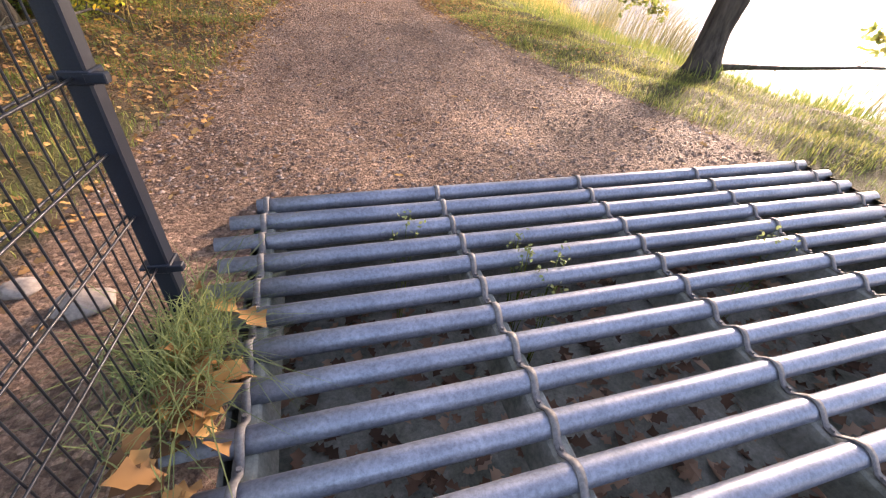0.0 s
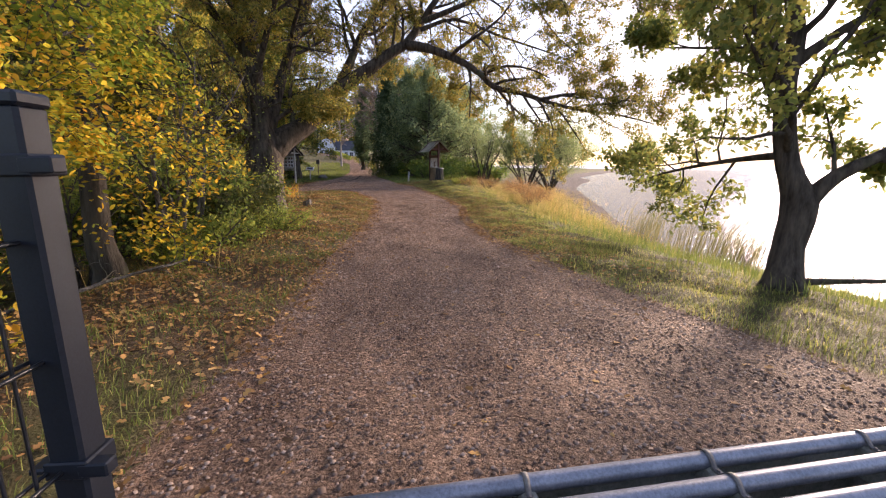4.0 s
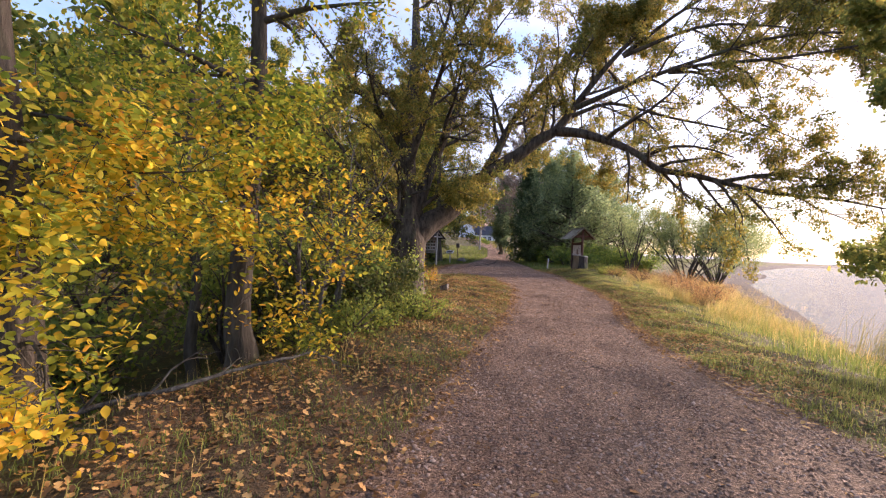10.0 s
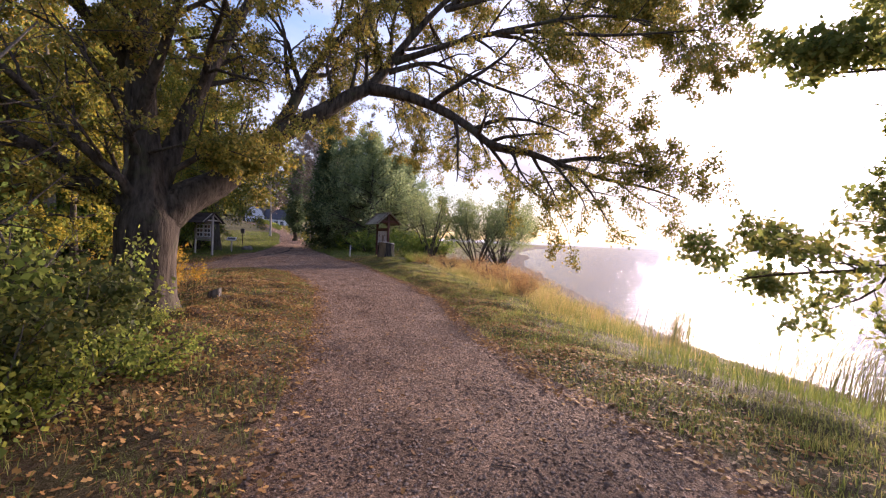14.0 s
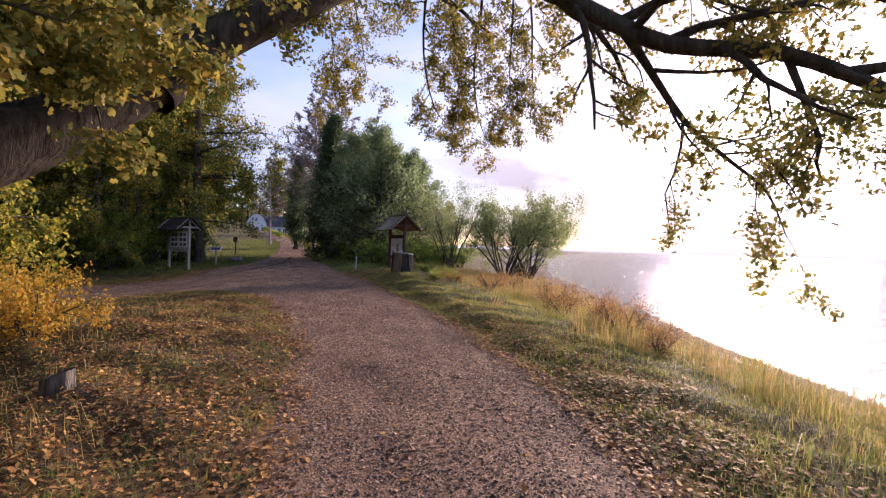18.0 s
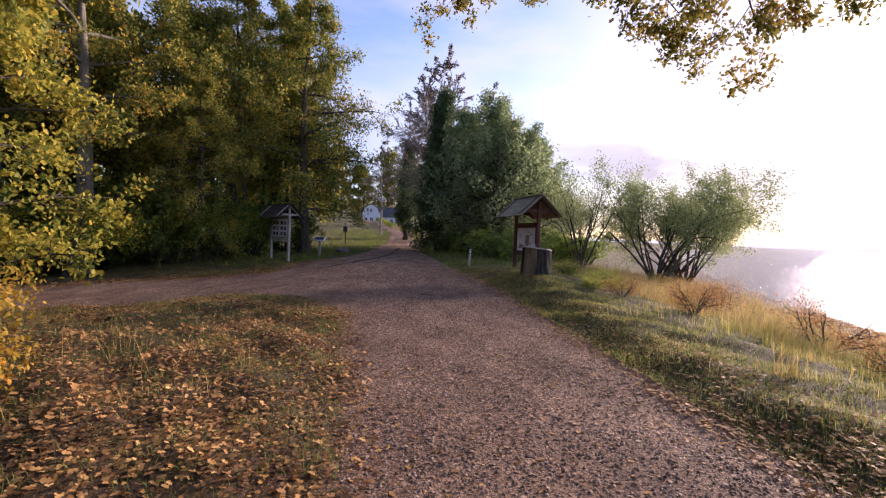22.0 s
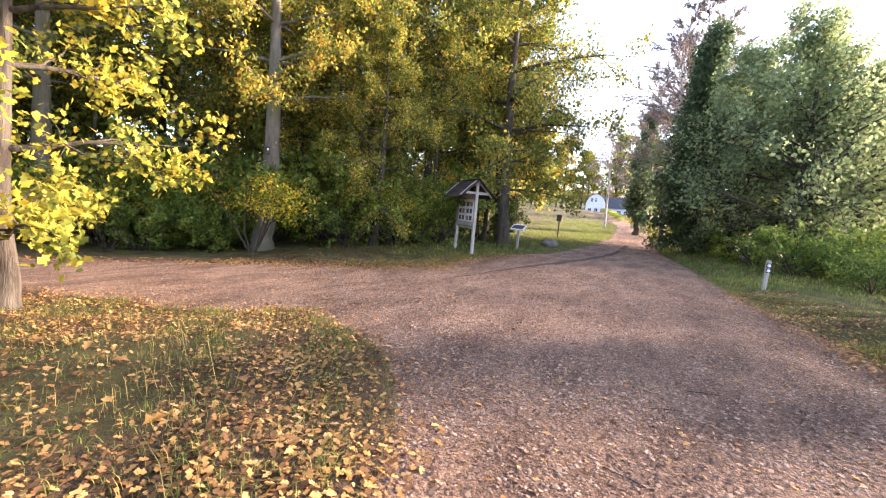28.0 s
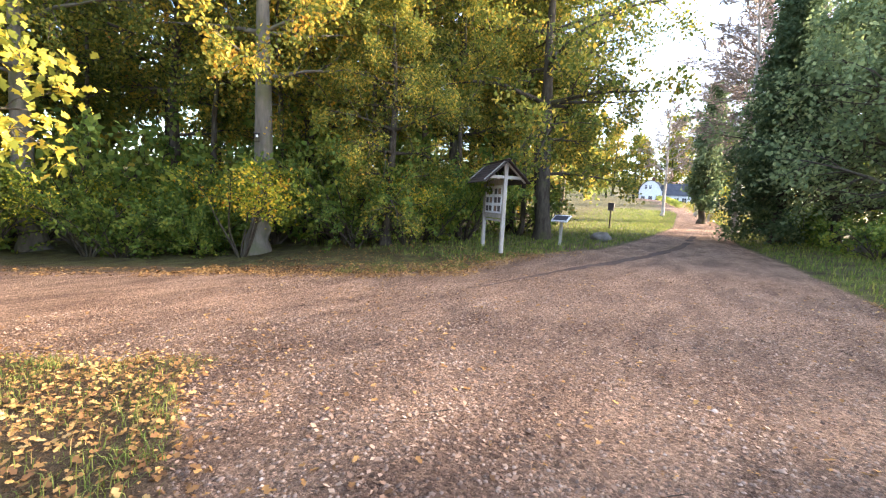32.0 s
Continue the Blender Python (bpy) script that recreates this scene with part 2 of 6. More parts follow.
FOREST_LEAF = foliage("forest_leaves", [(0.0, (0.045, 0.075, 0.021)), (0.42, (0.125, 0.16, 0.035)), (0.66, (0.265, 0.25, 0.047)), (0.82, (0.48, 0.35, 0.054)), (0.93, (0.56, 0.30, 0.05)), (1.0, (0.44, 0.19, 0.045))], 0.50)
UNDER_LEAF = foliage("undergrowth_leaves", [(0.0, (0.06, 0.115, 0.032)), (0.5, (0.145, 0.225, 0.052)), (0.85, (0.30, 0.34, 0.065)), (1.0, (0.50, 0.43, 0.075))], 0.52)
SHRUB_LEAF = foliage("shrub_leaves", [(0.0, (0.085, 0.135, 0.034)), (0.5, (0.19, 0.24, 0.052)), (0.85, (0.36, 0.355, 0.07)), (1.0, (0.54, 0.41, 0.075))], 0.60)
WILLOW_LEAF = foliage("willow_leaves", [(0.0, (0.11, 0.155, 0.075)), (0.5, (0.20, 0.25, 0.105)), (1.0, (0.36, 0.38, 0.15))], 0.52)
DARK_LEAF = foliage("dark_tree_leaves", [(0.0, (0.05, 0.085, 0.046)), (0.5, (0.095, 0.14, 0.07)), (1.0, (0.18, 0.22, 0.10))], 0.4, 0.75)
ALDER_LEAF = foliage("alder_leaves", [(0.0, (0.10, 0.15, 0.078)), (0.5, (0.19, 0.25, 0.12)), (1.0, (0.34, 0.38, 0.17))], 0.5, 0.75)
ORANGE_LEAF = foliage("orange_hedge_leaves", [(0.0, (0.15, 0.14, 0.03)), (0.5, (0.42, 0.29, 0.04)), (1.0, (0.46, 0.21, 0.03))], 0.4)
LITTER = foliage("fallen_leaves", [(0.0, (0.055, 0.034, 0.02)), (0.26, (0.17, 0.09, 0.042)), (0.5, (0.34, 0.18, 0.065)), (0.72, (0.49, 0.285, 0.10)), (0.90, (0.58, 0.39, 0.17)), (1.0, (0.62, 0.42, 0.10))], 0.15, 0.7)
SCRUB_LEAF = foliage("dark_hawthorn_leaves", [(0.0, (0.035, 0.05, 0.018)), (0.5, (0.075, 0.095, 0.028)), (0.82, (0.16, 0.155, 0.04)), (1.0, (0.34, 0.22, 0.05))], 0.35)
PATH_LITTER = foliage("dull_fallen_leaves", [(0.0, (0.055, 0.035, 0.025)), (0.3, (0.15, 0.09, 0.06)), (0.55, (0.29, 0.18, 0.12)), (0.80, (0.46, 0.325, 0.225)), (0.95, (0.62, 0.48, 0.36)), (1.0, (0.54, 0.28, 0.08))], 0.1, 0.7)
GRASS = foliage("green_grass", [(0.0, (0.07, 0.11, 0.03)), (0.5, (0.155, 0.205, 0.05)), (0.85, (0.29, 0.30, 0.08)), (1.0, (0.45, 0.38, 0.16))], 0.4, 0.7)
VERGE_GRASS = foliage("yellowing_verge_grass", [(0.0, (0.11, 0.15, 0.04)), (0.4, (0.25, 0.275, 0.07)), (0.75, (0.43, 0.39, 0.12)), (1.0, (0.60, 0.48, 0.21))], 0.5, 0.7)
GOLD_GRASS = foliage("golden_grass", [(0.0, (0.12, 0.12, 0.045)), (0.25, (0.30, 0.235, 0.085)), (0.5, (0.50, 0.365, 0.12)), (0.72, (0.66, 0.475, 0.17)), (0.88, (0.60, 0.42, 0.22)), (1.0, (0.30, 0.17, 0.09))], 0.4, 0.6)
RUST_LEAF = foliage("rusty_scrub_leaves", [(0.0, (0.16, 0.08, 0.04)), (0.5, (0.36, 0.18, 0.07)), (1.0, (0.52, 0.36, 0.14))], 0.4)
REED = foliage("reeds", [(0.0, (0.12, 0.13, 0.05)), (0.5, (0.24, 0.22, 0.09)), (1.0, (0.42, 0.34, 0.16))], 0.35, 0.6)
STONE = foliage("gravel_stones", [(0.0, (0.075, 0.052, 0.04)), (0.4, (0.20, 0.138, 0.103)), (0.75, (0.39, 0.29, 0.222)), (1.0, (0.62, 0.53, 0.45))], 0.0, 0.8)
STEEL = plain("galvanised_steel", (0.20, 0.22, 0.26), (0.31, 0.33, 0.38), 5.0, 0.42, 0.5, 0.4, 0.15, 0.002, None, 60.0)
STRAP = plain("dull_steel_strap", (0.12, 0.115, 0.11), (0.22, 0.21, 0.20), 9.0, 0.65, 0.25, 0.35, 0.2, 0.002, None, 90.0)
BLACK = plain("black_powder_coat", (0.007, 0.010, 0.017), (0.014, 0.019, 0.029), 5.0, 0.45, 0.0, 0.35, 0.1, 0.001, None, 200.0)
WIRE_MAT = plain("black_wire", (0.012, 0.013, 0.016), (0.03, 0.032, 0.036), 8.0, 0.35, 0.2, 0.5, 0.1, 0.0005)
CONCRETE = plain("mossy_concrete", (0.16, 0.17, 0.13), (0.34, 0.34, 0.30), 4.0, 0.9, 0.0, 0.2, 0.5, 0.006)
RED_WOOD = plain("red_brown_wood", (0.08, 0.038, 0.032), (0.135, 0.062, 0.05), 4.0, 0.75, 0.0, 0.2, 0.5, 0.004, (1, 1, 0.15))
GREY_WOOD = plain("weathered_grey_wood", (0.30, 0.28, 0.25), (0.48, 0.46, 0.42), 4.0, 0.8, 0.0, 0.2, 0.5, 0.004, (1, 1, 0.12))
ROOF_WOOD = plain("weathered_roof_boards", (0.13, 0.13, 0.085), (0.30, 0.28, 0.20), 4.0, 0.85, 0.0, 0.2, 0.6, 0.005, (1, 0.2, 1))
DARK_ROOF = plain("dark_roof_boards", (0.035, 0.028, 0.026), (0.07, 0.055, 0.05), 4.0, 0.8, 0.0, 0.2, 0.6, 0.005, (1, 0.2, 1))
STUMP_BARK = bark("stump_bark", (0.018, 0.016, 0.015), (0.085, 0.078, 0.07), (0.05, 0.075, 0.025), 12.0, 0.58)
CUT_WOOD = plain("bare_stump_wood", (0.10, 0.075, 0.045), (0.20, 0.155, 0.10), 5.0, 0.85, 0.0, 0.2, 0.6, 0.006, (1, 1, 0.2))
PAPER = plain("faded_poster", (0.60, 0.56, 0.54), (0.74, 0.70, 0.68), 2.5, 0.45, 0.0, 0.4, 0.02, 0.001)
WHITE = plain("white_paint", (0.72, 0.74, 0.78), (0.82, 0.83, 0.86), 2.0, 0.6, 0.0, 0.3, 0.1, 0.003)
INK = plain("dark_print", (0.05, 0.045, 0.05), (0.10, 0.09, 0.10), 4.0, 0.6)
BROWN_INK = plain("brown_print", (0.20, 0.13, 0.10), (0.30, 0.20, 0.15), 4.0, 0.6)
SLATE = plain("dark_slate_roof", (0.05, 0.055, 0.07), (0.10, 0.105, 0.125), 1.2, 0.6)
GLASS_DARK = plain("dark_window_glass", (0.03, 0.04, 0.06), (0.06, 0.07, 0.09), 2.0, 0.1, 0.0, 0.6, 0.0)
BOULDER = plain("grey_boulder", (0.12, 0.11, 0.10), (0.26, 0.24, 0.22), 4.0, 0.9, 0.0, 0.2, 0.6, 0.02)
PALE_STONE = plain("pale_stone", (0.20, 0.165, 0.135), (0.32, 0.275, 0.235), 6.0, 0.85, 0.0, 0.2, 0.4, 0.01)
# far shore: pale emission stands in for lake haze, no real light source
FAR_LAND, n, l, b = shader("far_shore_mist_glow", 0.95)
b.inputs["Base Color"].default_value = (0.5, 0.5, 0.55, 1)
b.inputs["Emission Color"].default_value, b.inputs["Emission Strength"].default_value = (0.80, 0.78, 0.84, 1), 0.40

MUD = plain("damp_mud", (0.06, 0.042, 0.034), (0.15, 0.105, 0.085), 9.0, 0.95, 0.0, 0.08, 0.9, 0.02)

# ground: soil and turf, gravel where the way runs, sand at the water
GROUND, n, l, b = shader("ground", 0.85, 0.0, 0.22)
att = n.new("ShaderNodeAttribute")
att.attribute_name = "way"
lit = n.new("ShaderNodeAttribute")
lit.attribute_name = "litter"
snd = n.new("ShaderNodeAttribute")
snd.attribute_name = "sand"
edge_noise = noise_node(n, l, 2.2, 6, 0.7)
grit = noise_node(n, l, 55.0, 6, 0.75)
chips = n.new("ShaderNodeTexVoronoi")
chips.inputs["Scale"].default_value = 48.0
cco = n.new("ShaderNodeTexCoord")
l.new(cco.outputs["Object"], chips.inputs["Vector"])
blot = noise_node(n, l, 1.5, 6, 0.68, (1.0, 0.32, 1.0))
gravel = ramp_node(n, [(0.34, (0.15, 0.095, 0.069)), (0.5, (0.315, 0.207, 0.15)), (0.66, (0.50, 0.36, 0.268))])
l.new(grit.outputs["Fac"], gravel.inputs["Fac"])
chip_tone = n.new("ShaderNodeSeparateColor")
l.new(chips.outputs["Color"], chip_tone.inputs["Color"])
chip_ramp = ramp_node(n, [(0.0, (0.55, 0.54, 0.54)), (0.45, (0.92, 0.90, 0.88)), (0.88, (1.2, 1.18, 1.15)), (1.0, (1.75, 1.7, 1.65))])
l.new(chip_tone.outputs["Red"], chip_ramp.inputs["Fac"])
gravel_c = mixed(n, l, 1.0, gravel.outputs["Color"], chip_ramp.outputs["Color"], "MULTIPLY")
damp = ramp_node(n, [(0.38, (0.60, 0.56, 0.54)), (0.60, (1.15, 1.13, 1.08))])
l.new(blot.outputs["Fac"], damp.inputs["Fac"])
gravel_c = mixed(n, l, 1.0, gravel_c, damp.outputs["Color"], "MULTIPLY")
turf = ramp_node(n, [(0.30, (0.06, 0.045, 0.025)), (0.5, (0.11, 0.098, 0.037)), (0.7, (0.16, 0.16, 0.052))])
l.new(edge_noise.outputs["Fac"], turf.inputs["Fac"])
brown = ramp_node(n, [(0.3, (0.045, 0.031, 0.02)), (0.7, (0.21, 0.142, 0.078))])
l.new(grit.outputs["Fac"], brown.inputs["Fac"])
sandy = ramp_node(n, [(0.3, (0.045, 0.037, 0.032)), (0.7, (0.17, 0.142, 0.12))])
l.new(grit.outputs["Fac"], sandy.inputs["Fac"])


def soft_mask(a, width=0.5):
    """The attribute, broken up along its edge."""
    m1 = n.new("ShaderNodeMath")
    m1.operation = "MULTIPLY_ADD"
    m1.inputs[1].default_value, m1.inputs[2].default_value = width, -0.5 * width
    l.new(edge_noise.outputs["Fac"], m1.inputs[0])
    m2 = n.new("ShaderNodeMath")
    l.new(a.outputs["Fac"], m2.inputs[0])
    l.new(m1.outputs["Value"], m2.inputs[1])
    m3 = n.new("ShaderNodeMapRange")
    m3.inputs["From Min"].default_value, m3.inputs["From Max"].default_value = 0.38, 0.62
    l.new(m2.outputs["Value"], m3.inputs["Value"])
    return m3.outputs["Result"]


col = mixed(n, l, soft_mask(lit, 1.2), turf.outputs["Color"], brown.outputs["Color"])
col = mixed(n, l, soft_mask(snd, 0.4), col, sandy.outputs["Color"])
col = mixed(n, l, soft_mask(att, 0.7), col, gravel_c)
l.new(col, b.inputs["Base Color"])
hs = n.new("ShaderNodeMath")
hs.operation = "MULTIPLY_ADD"
hs.inputs[1].default_value = -0.5
l.new(chips.outputs["Distance"], hs.inputs[0])
l.new(grit.outputs["Fac"], hs.inputs[2])
crumb = noise_node(n, l, 17.0, 5, 0.7)
hs2 = n.new("ShaderNodeMath")
hs2.operation = "MULTIPLY_ADD"
hs2.inputs[1].default_value = 1.3
l.new(crumb.outputs["Fac"], hs2.inputs[0])
l.new(hs.outputs["Value"], hs2.inputs[2])
bump_node(n, l, b, hs2.outputs["Value"], 1.0, 0.07)

WATER, n, l, b = shader("lake_water", 0.5, 0.0, 0.0)
b.inputs["Base Color"].default_value = (0.07, 0.08, 0.085, 1)
rip = noise_node(n, l, 1.1, 6, 0.62, (0.45, 1.6, 1.0))
ripple = bump_node(n, l, b, rip.outputs["Fac"], 1.0, 0.16)
gloss = n.new("ShaderNodeBsdfGlossy")  # small waves hide part of the mirrored sky
gloss.inputs["Color"].default_value, gloss.inputs["Roughness"].default_value = (0.58, 0.62, 0.67, 1), 0.11
w_fre = n.new("ShaderNodeFresnel")
w_fre.inputs["IOR"].default_value = 1.33
w_mix = n.new("ShaderNodeMixShader")
l.new(ripple.outputs["Normal"], gloss.inputs["Normal"])
l.new(ripple.outputs["Normal"], w_fre.inputs["Normal"])
l.new(w_fre.outputs["Fac"], w_mix.inputs["Fac"])
l.new(b.outputs["BSDF"], w_mix.inputs[1])
l.new(gloss.outputs["BSDF"], w_mix.inputs[2])
l.new(w_mix.outputs["Shader"], n["Material Output"].inputs["Surface"])

# ---- helpers for meshes ----


def mesh_from(name, verts, faces, mat, smooth=False, more=()):
    """An object from arrays: verts (n, 3), faces (m, 3 or 4) or a list of such blocks."""
    me = bpy.data.meshes.new(name)
    blocks = faces if isinstance(faces, list) else [faces]
    blocks = [np.asarray(f, np.int32) for f in blocks if len(f)]
    verts = np.asarray(verts, np.float32)
    loops = np.concatenate([f.ravel() for f in blocks])
    sizes = np.concatenate([np.full(len(f), f.shape[1], np.int32) for f in blocks])
    me.vertices.add(len(verts))
    me.vertices.foreach_set("co", verts.ravel())
    me.loops.add(len(loops))
    me.loops.foreach_set("vertex_index", loops)
    me.polygons.add(len(sizes))
    me.polygons.foreach_set("loop_start", np.concatenate([[0], np.cumsum(sizes)[:-1]]).astype(np.int32))
    me.polygons.foreach_set("loop_total", sizes)
    if smooth:
        me.polygons.foreach_set("use_smooth", np.ones(len(sizes), bool))
    for m in (mat, *more):
        me.materials.append(m)
    me.update(calc_edges=True)
    me.validate()
    return new(name, me)


def part(name, bm, mat, parent=None, label="", smooth=False):
    me = bpy.data.meshes.new(name)
    if smooth:
        for f in bm.faces:
            f.smooth = True
    bm.to_mesh(me)
    bm.free()
    me.materials.append(mat)
    ob = new(name, me)
    if parent:
        ob.parent = parent
    if label:
        ob["label"] = label
    return ob


def under(ob, parent, label=""):
    ob.parent = parent
    if label:
        ob["label"] = label
    return ob


def empty(name, x, y, z, rz=0.0):
    ob = new(name)
    ob.matrix_basis = pose(x, y, z, 0, 0, rz)
    return ob


def box(sx, sy, sz, at=(0, 0, 0), turn=(0, 0, 0), bevel=0.006, bm=None):
    """A bevelled block, centred at a place, in a bmesh."""
    out = bm or bmesh.new()
    made = bmesh.ops.create_cube(out, size=1.0)["verts"]
    bmesh.ops.scale(out, vec=(sx, sy, sz), verts=made)
    if bevel:
        edges = {e for v in made for e in v.link_edges}
        res = bmesh.ops.bevel(out, geom=list(edges), offset=min(bevel, 0.3 * min(sx, sy, sz)), segments=1, affect="EDGES", profile=0.5)
        made = list({v for f in res["faces"] for v in f.verts} | {v for v in made if v.is_valid})
    bmesh.ops.transform(out, matrix=pose(*at, *turn), verts=made)
    return out


def tube(pts, rads, sides=8, close=True):
    """Vertices and faces of a round limb along points."""
    p = np.asarray(pts, float)
    r = np.asarray(rads, float)
    t = np.gradient(p, axis=0)
    t /= np.linalg.norm(t, axis=1)[:, None] + 1e-9
    ref = np.array([0.31, 0.87, 0.12]) if abs(t[:, 2]).mean() > 0.7 else np.array([0.05, 0.03, 1.0])
    u = np.cross(t, ref)
    u /= np.linalg.norm(u, axis=1)[:, None] + 1e-9
    v = np.cross(t, u)
    a = np.linspace(0, 2 * np.pi, sides, endpoint=False)
    ring = p[:, None] + r[:, None, None] * (np.cos(a)[None, :, None] * u[:, None] + np.sin(a)[None, :, None] * v[:, None])
    verts = ring.reshape(-1, 3)
    k = np.arange(len(p) - 1)[:, None] * sides
    j = np.arange(sides)[None]
    jn = (j + 1) % sides
    quads = np.stack([k + j, k + jn, k + sides + jn, k + sides + j], -1).reshape(-1, 4)
    return verts, quads


def tubes_object(name, limbs, mat, sides=6, smooth=True):
    """One mesh of many limbs; a limb is (points, radii) or (points, radii, sides)."""
    vs, fs, at = [], [], 0
    for lb in limbs:
        v, f = tube(lb[0], lb[1], lb[2] if len(lb) > 2 else sides)
        vs.append(v)
        fs.append(f + at)
        at += len(v)
    return mesh_from(name, np.concatenate(vs), np.concatenate(fs), mat, smooth)


def smooth_line(pts, steps=4):
    """A Catmull-Rom line through points."""
    p = np.asarray(pts, float)
    q = np.vstack([2 * p[0] - p[1], p, 2 * p[-1] - p[-2]])
    out = []
    for i in range(len(p) - 1):
        a, b0, c, d = q[i], q[i + 1], q[i + 2], q[i + 3]
        for s in np.arange(steps) / steps:
            out.append(0.5 * (2 * b0 + (c - a) * s + (2 * a - 5 * b0 + 4 * c - d) * s * s + (3 * b0 - a - 3 * c + d) * s**3))
    out.append(p[-1])
    return np.array(out)


LEAF_OVAL = (np.array([(0, 0, 0), (0.28, 0.3, 0.05), (0.26, 0.66, 0.06), (0, 1, -0.03), (-0.26, 0.66, 0.06), (-0.28, 0.3, 0.05)]), np.array([(0, 1, 2, 3), (0, 3, 4, 5)]))
LEAF_LOBED = (
    np.array([(0, 0, 0), (0.12, 0.2, 0.03), (0.30, 0.32, 0.08), (0.17, 0.48, 0.04), (0.36, 0.66, 0.1), (0.16, 0.8, 0.04), (0, 1, 0), (-0.16, 0.8, 0.04), (-0.36, 0.66, 0.1), (-0.17, 0.48, 0.04), (-0.30, 0.32, 0.08), (-0.12, 0.2, 0.03)]),
    [np.array([(0, 1, 11, 0)])[:, :3], np.array([(1, 2, 3), (3, 4, 5), (9, 10, 11), (7, 8, 9), (5, 6, 7)]), np.array([(1, 3, 9, 11), (3, 5, 7, 9)])],
)
LEAF_BEECH = (np.array([(0, 0, 0), (0.2, 0.16, 0.04), (0.32, 0.42, 0.07), (0.22, 0.75, 0.05), (0, 1, -0.04), (-0.22, 0.75, 0.05), (-0.32, 0.42, 0.07), (-0.2, 0.16, 0.04), (0, 0.45, 0)]), [np.array([(0, 1, 2, 8), (8, 2, 3, 4), (0, 8, 6, 7), (8, 4, 5, 6)])])
LEAF_QUAD = (np.array([(0, 0, 0), (0.34, 0.45, 0.05), (0, 1, 0), (-0.34, 0.5, 0.07)]), np.array([(0, 1, 2, 3)]))


def turns(rg, n_, flat=0.0):
    """Random turns; flat: 0 any way, towards 1 lying level."""
    az = rg.uniform(0, 2 * np.pi, n_)
    tilt = rg.normal(0, 1.0, n_) * (1 - flat) * 1.1
    roll = rg.normal(0, 1.0, n_) * (1 - flat) * 1.1
    ca, sa, ct, st, cr, sr = np.cos(az), np.sin(az), np.cos(tilt), np.sin(tilt), np.cos(roll), np.sin(roll)
    z0 = np.zeros(n_)
    o = np.ones(n_)
    rz = np.stack([ca, -sa, z0, sa, ca, z0, z0, z0, o], -1).reshape(-1, 3, 3)
    rx = np.stack([o, z0, z0, z0, ct, -st, z0, st, ct], -1).reshape(-1, 3, 3)
    ry = np.stack([cr, z0, sr, z0, o, z0, -sr, z0, cr], -1).reshape(-1, 3, 3)
    return rz @ rx @ ry


def leaves_object(name, places, mat, rg, size=0.09, vary=0.35, shape=LEAF_OVAL, flat=0.25):
    """Many leaves, one at each place, in one mesh."""
    places = np.asarray(places, float)
    tv, tf = shape
    n_ = len(places)
    m = turns(rg, n_, flat)
    s = size * (1 + vary * rg.uniform(-1, 1, n_))
    v = places[:, None] + s[:, None, None] * np.einsum("nij,kj->nki", m, tv)
    blocks = tf if isinstance(tf, list) else [tf]
    faces = [(np.arange(n_)[:, None, None] * len(tv) + f[None]).reshape(-1, f.shape[1]) for f in blocks]
    return mesh_from(name, v.reshape(-1, 3), faces, mat)


def unit(v):
    return v / (np.linalg.norm(v) + 1e-9)


def branch_line(rg, at, way, length, droop, wobble, steps=5):
    p, d, out = np.array(at, float), unit(np.array(way, float)), []
    for i in range(steps):
        out.append(p.copy())
        p = p + d * length / (steps - 1)
        d = unit(d + rg.normal(0, wobble, 3) + np.array([0, 0, -droop]))
    return np.array(out)


def grow(rg, line, radii, level, spec, limbs, spots):
    """Branches off a limb, down to the leafy twigs. spec: (count, length, spread, droop, start) for each level."""
    sides = (9, 6, 4, 3)[min(level, 3)]
    limbs.append((line, radii, sides, level))
    if level == len(spec):
        k = max(2, int(len(line) * 1.6))
        for u in np.linspace(0.25, 1.0, k):
            f = u * (len(line) - 1)
            i = min(int(f), len(line) - 2)
            spots.append(line[i] + (line[i + 1] - line[i]) * (f - i))
        return
    count, ratio, spread, droop, start = spec[level]
    total = np.linalg.norm(np.diff(line, axis=0), axis=1).sum()
    for c in range(count):
        u = start + (1 - start) * (c + rg.uniform(0.1, 0.9)) / count
        f = u * (len(line) - 1)
        i = min(int(f), len(line) - 2)
        at = line[i] + (line[i + 1] - line[i]) * (f - i)
        r0 = radii[i] + (radii[i + 1] - radii[i]) * (f - i)
        along = unit(line[i + 1] - line[i])
        side = unit(np.cross(along, rg.normal(0, 1, 3)))
        way = unit(along * math.cos(spread) + side * math.sin(spread) + np.array([0, 0, 0.15 if level == 0 else 0.0]))
        length = max(0.25, ratio * total * (1.15 - 0.6 * u) * rg.uniform(0.75, 1.25))
        child = branch_line(rg, at, way, length, droop, 0.16, 6 if level < 2 else 4)
        r1 = min(r0 * 0.62, 0.012 + 0.022 * length)
        grow(rg, child, np.linspace(r1, max(0.003, r1 * 0.22), len(child)), level + 1, spec, limbs, spots)


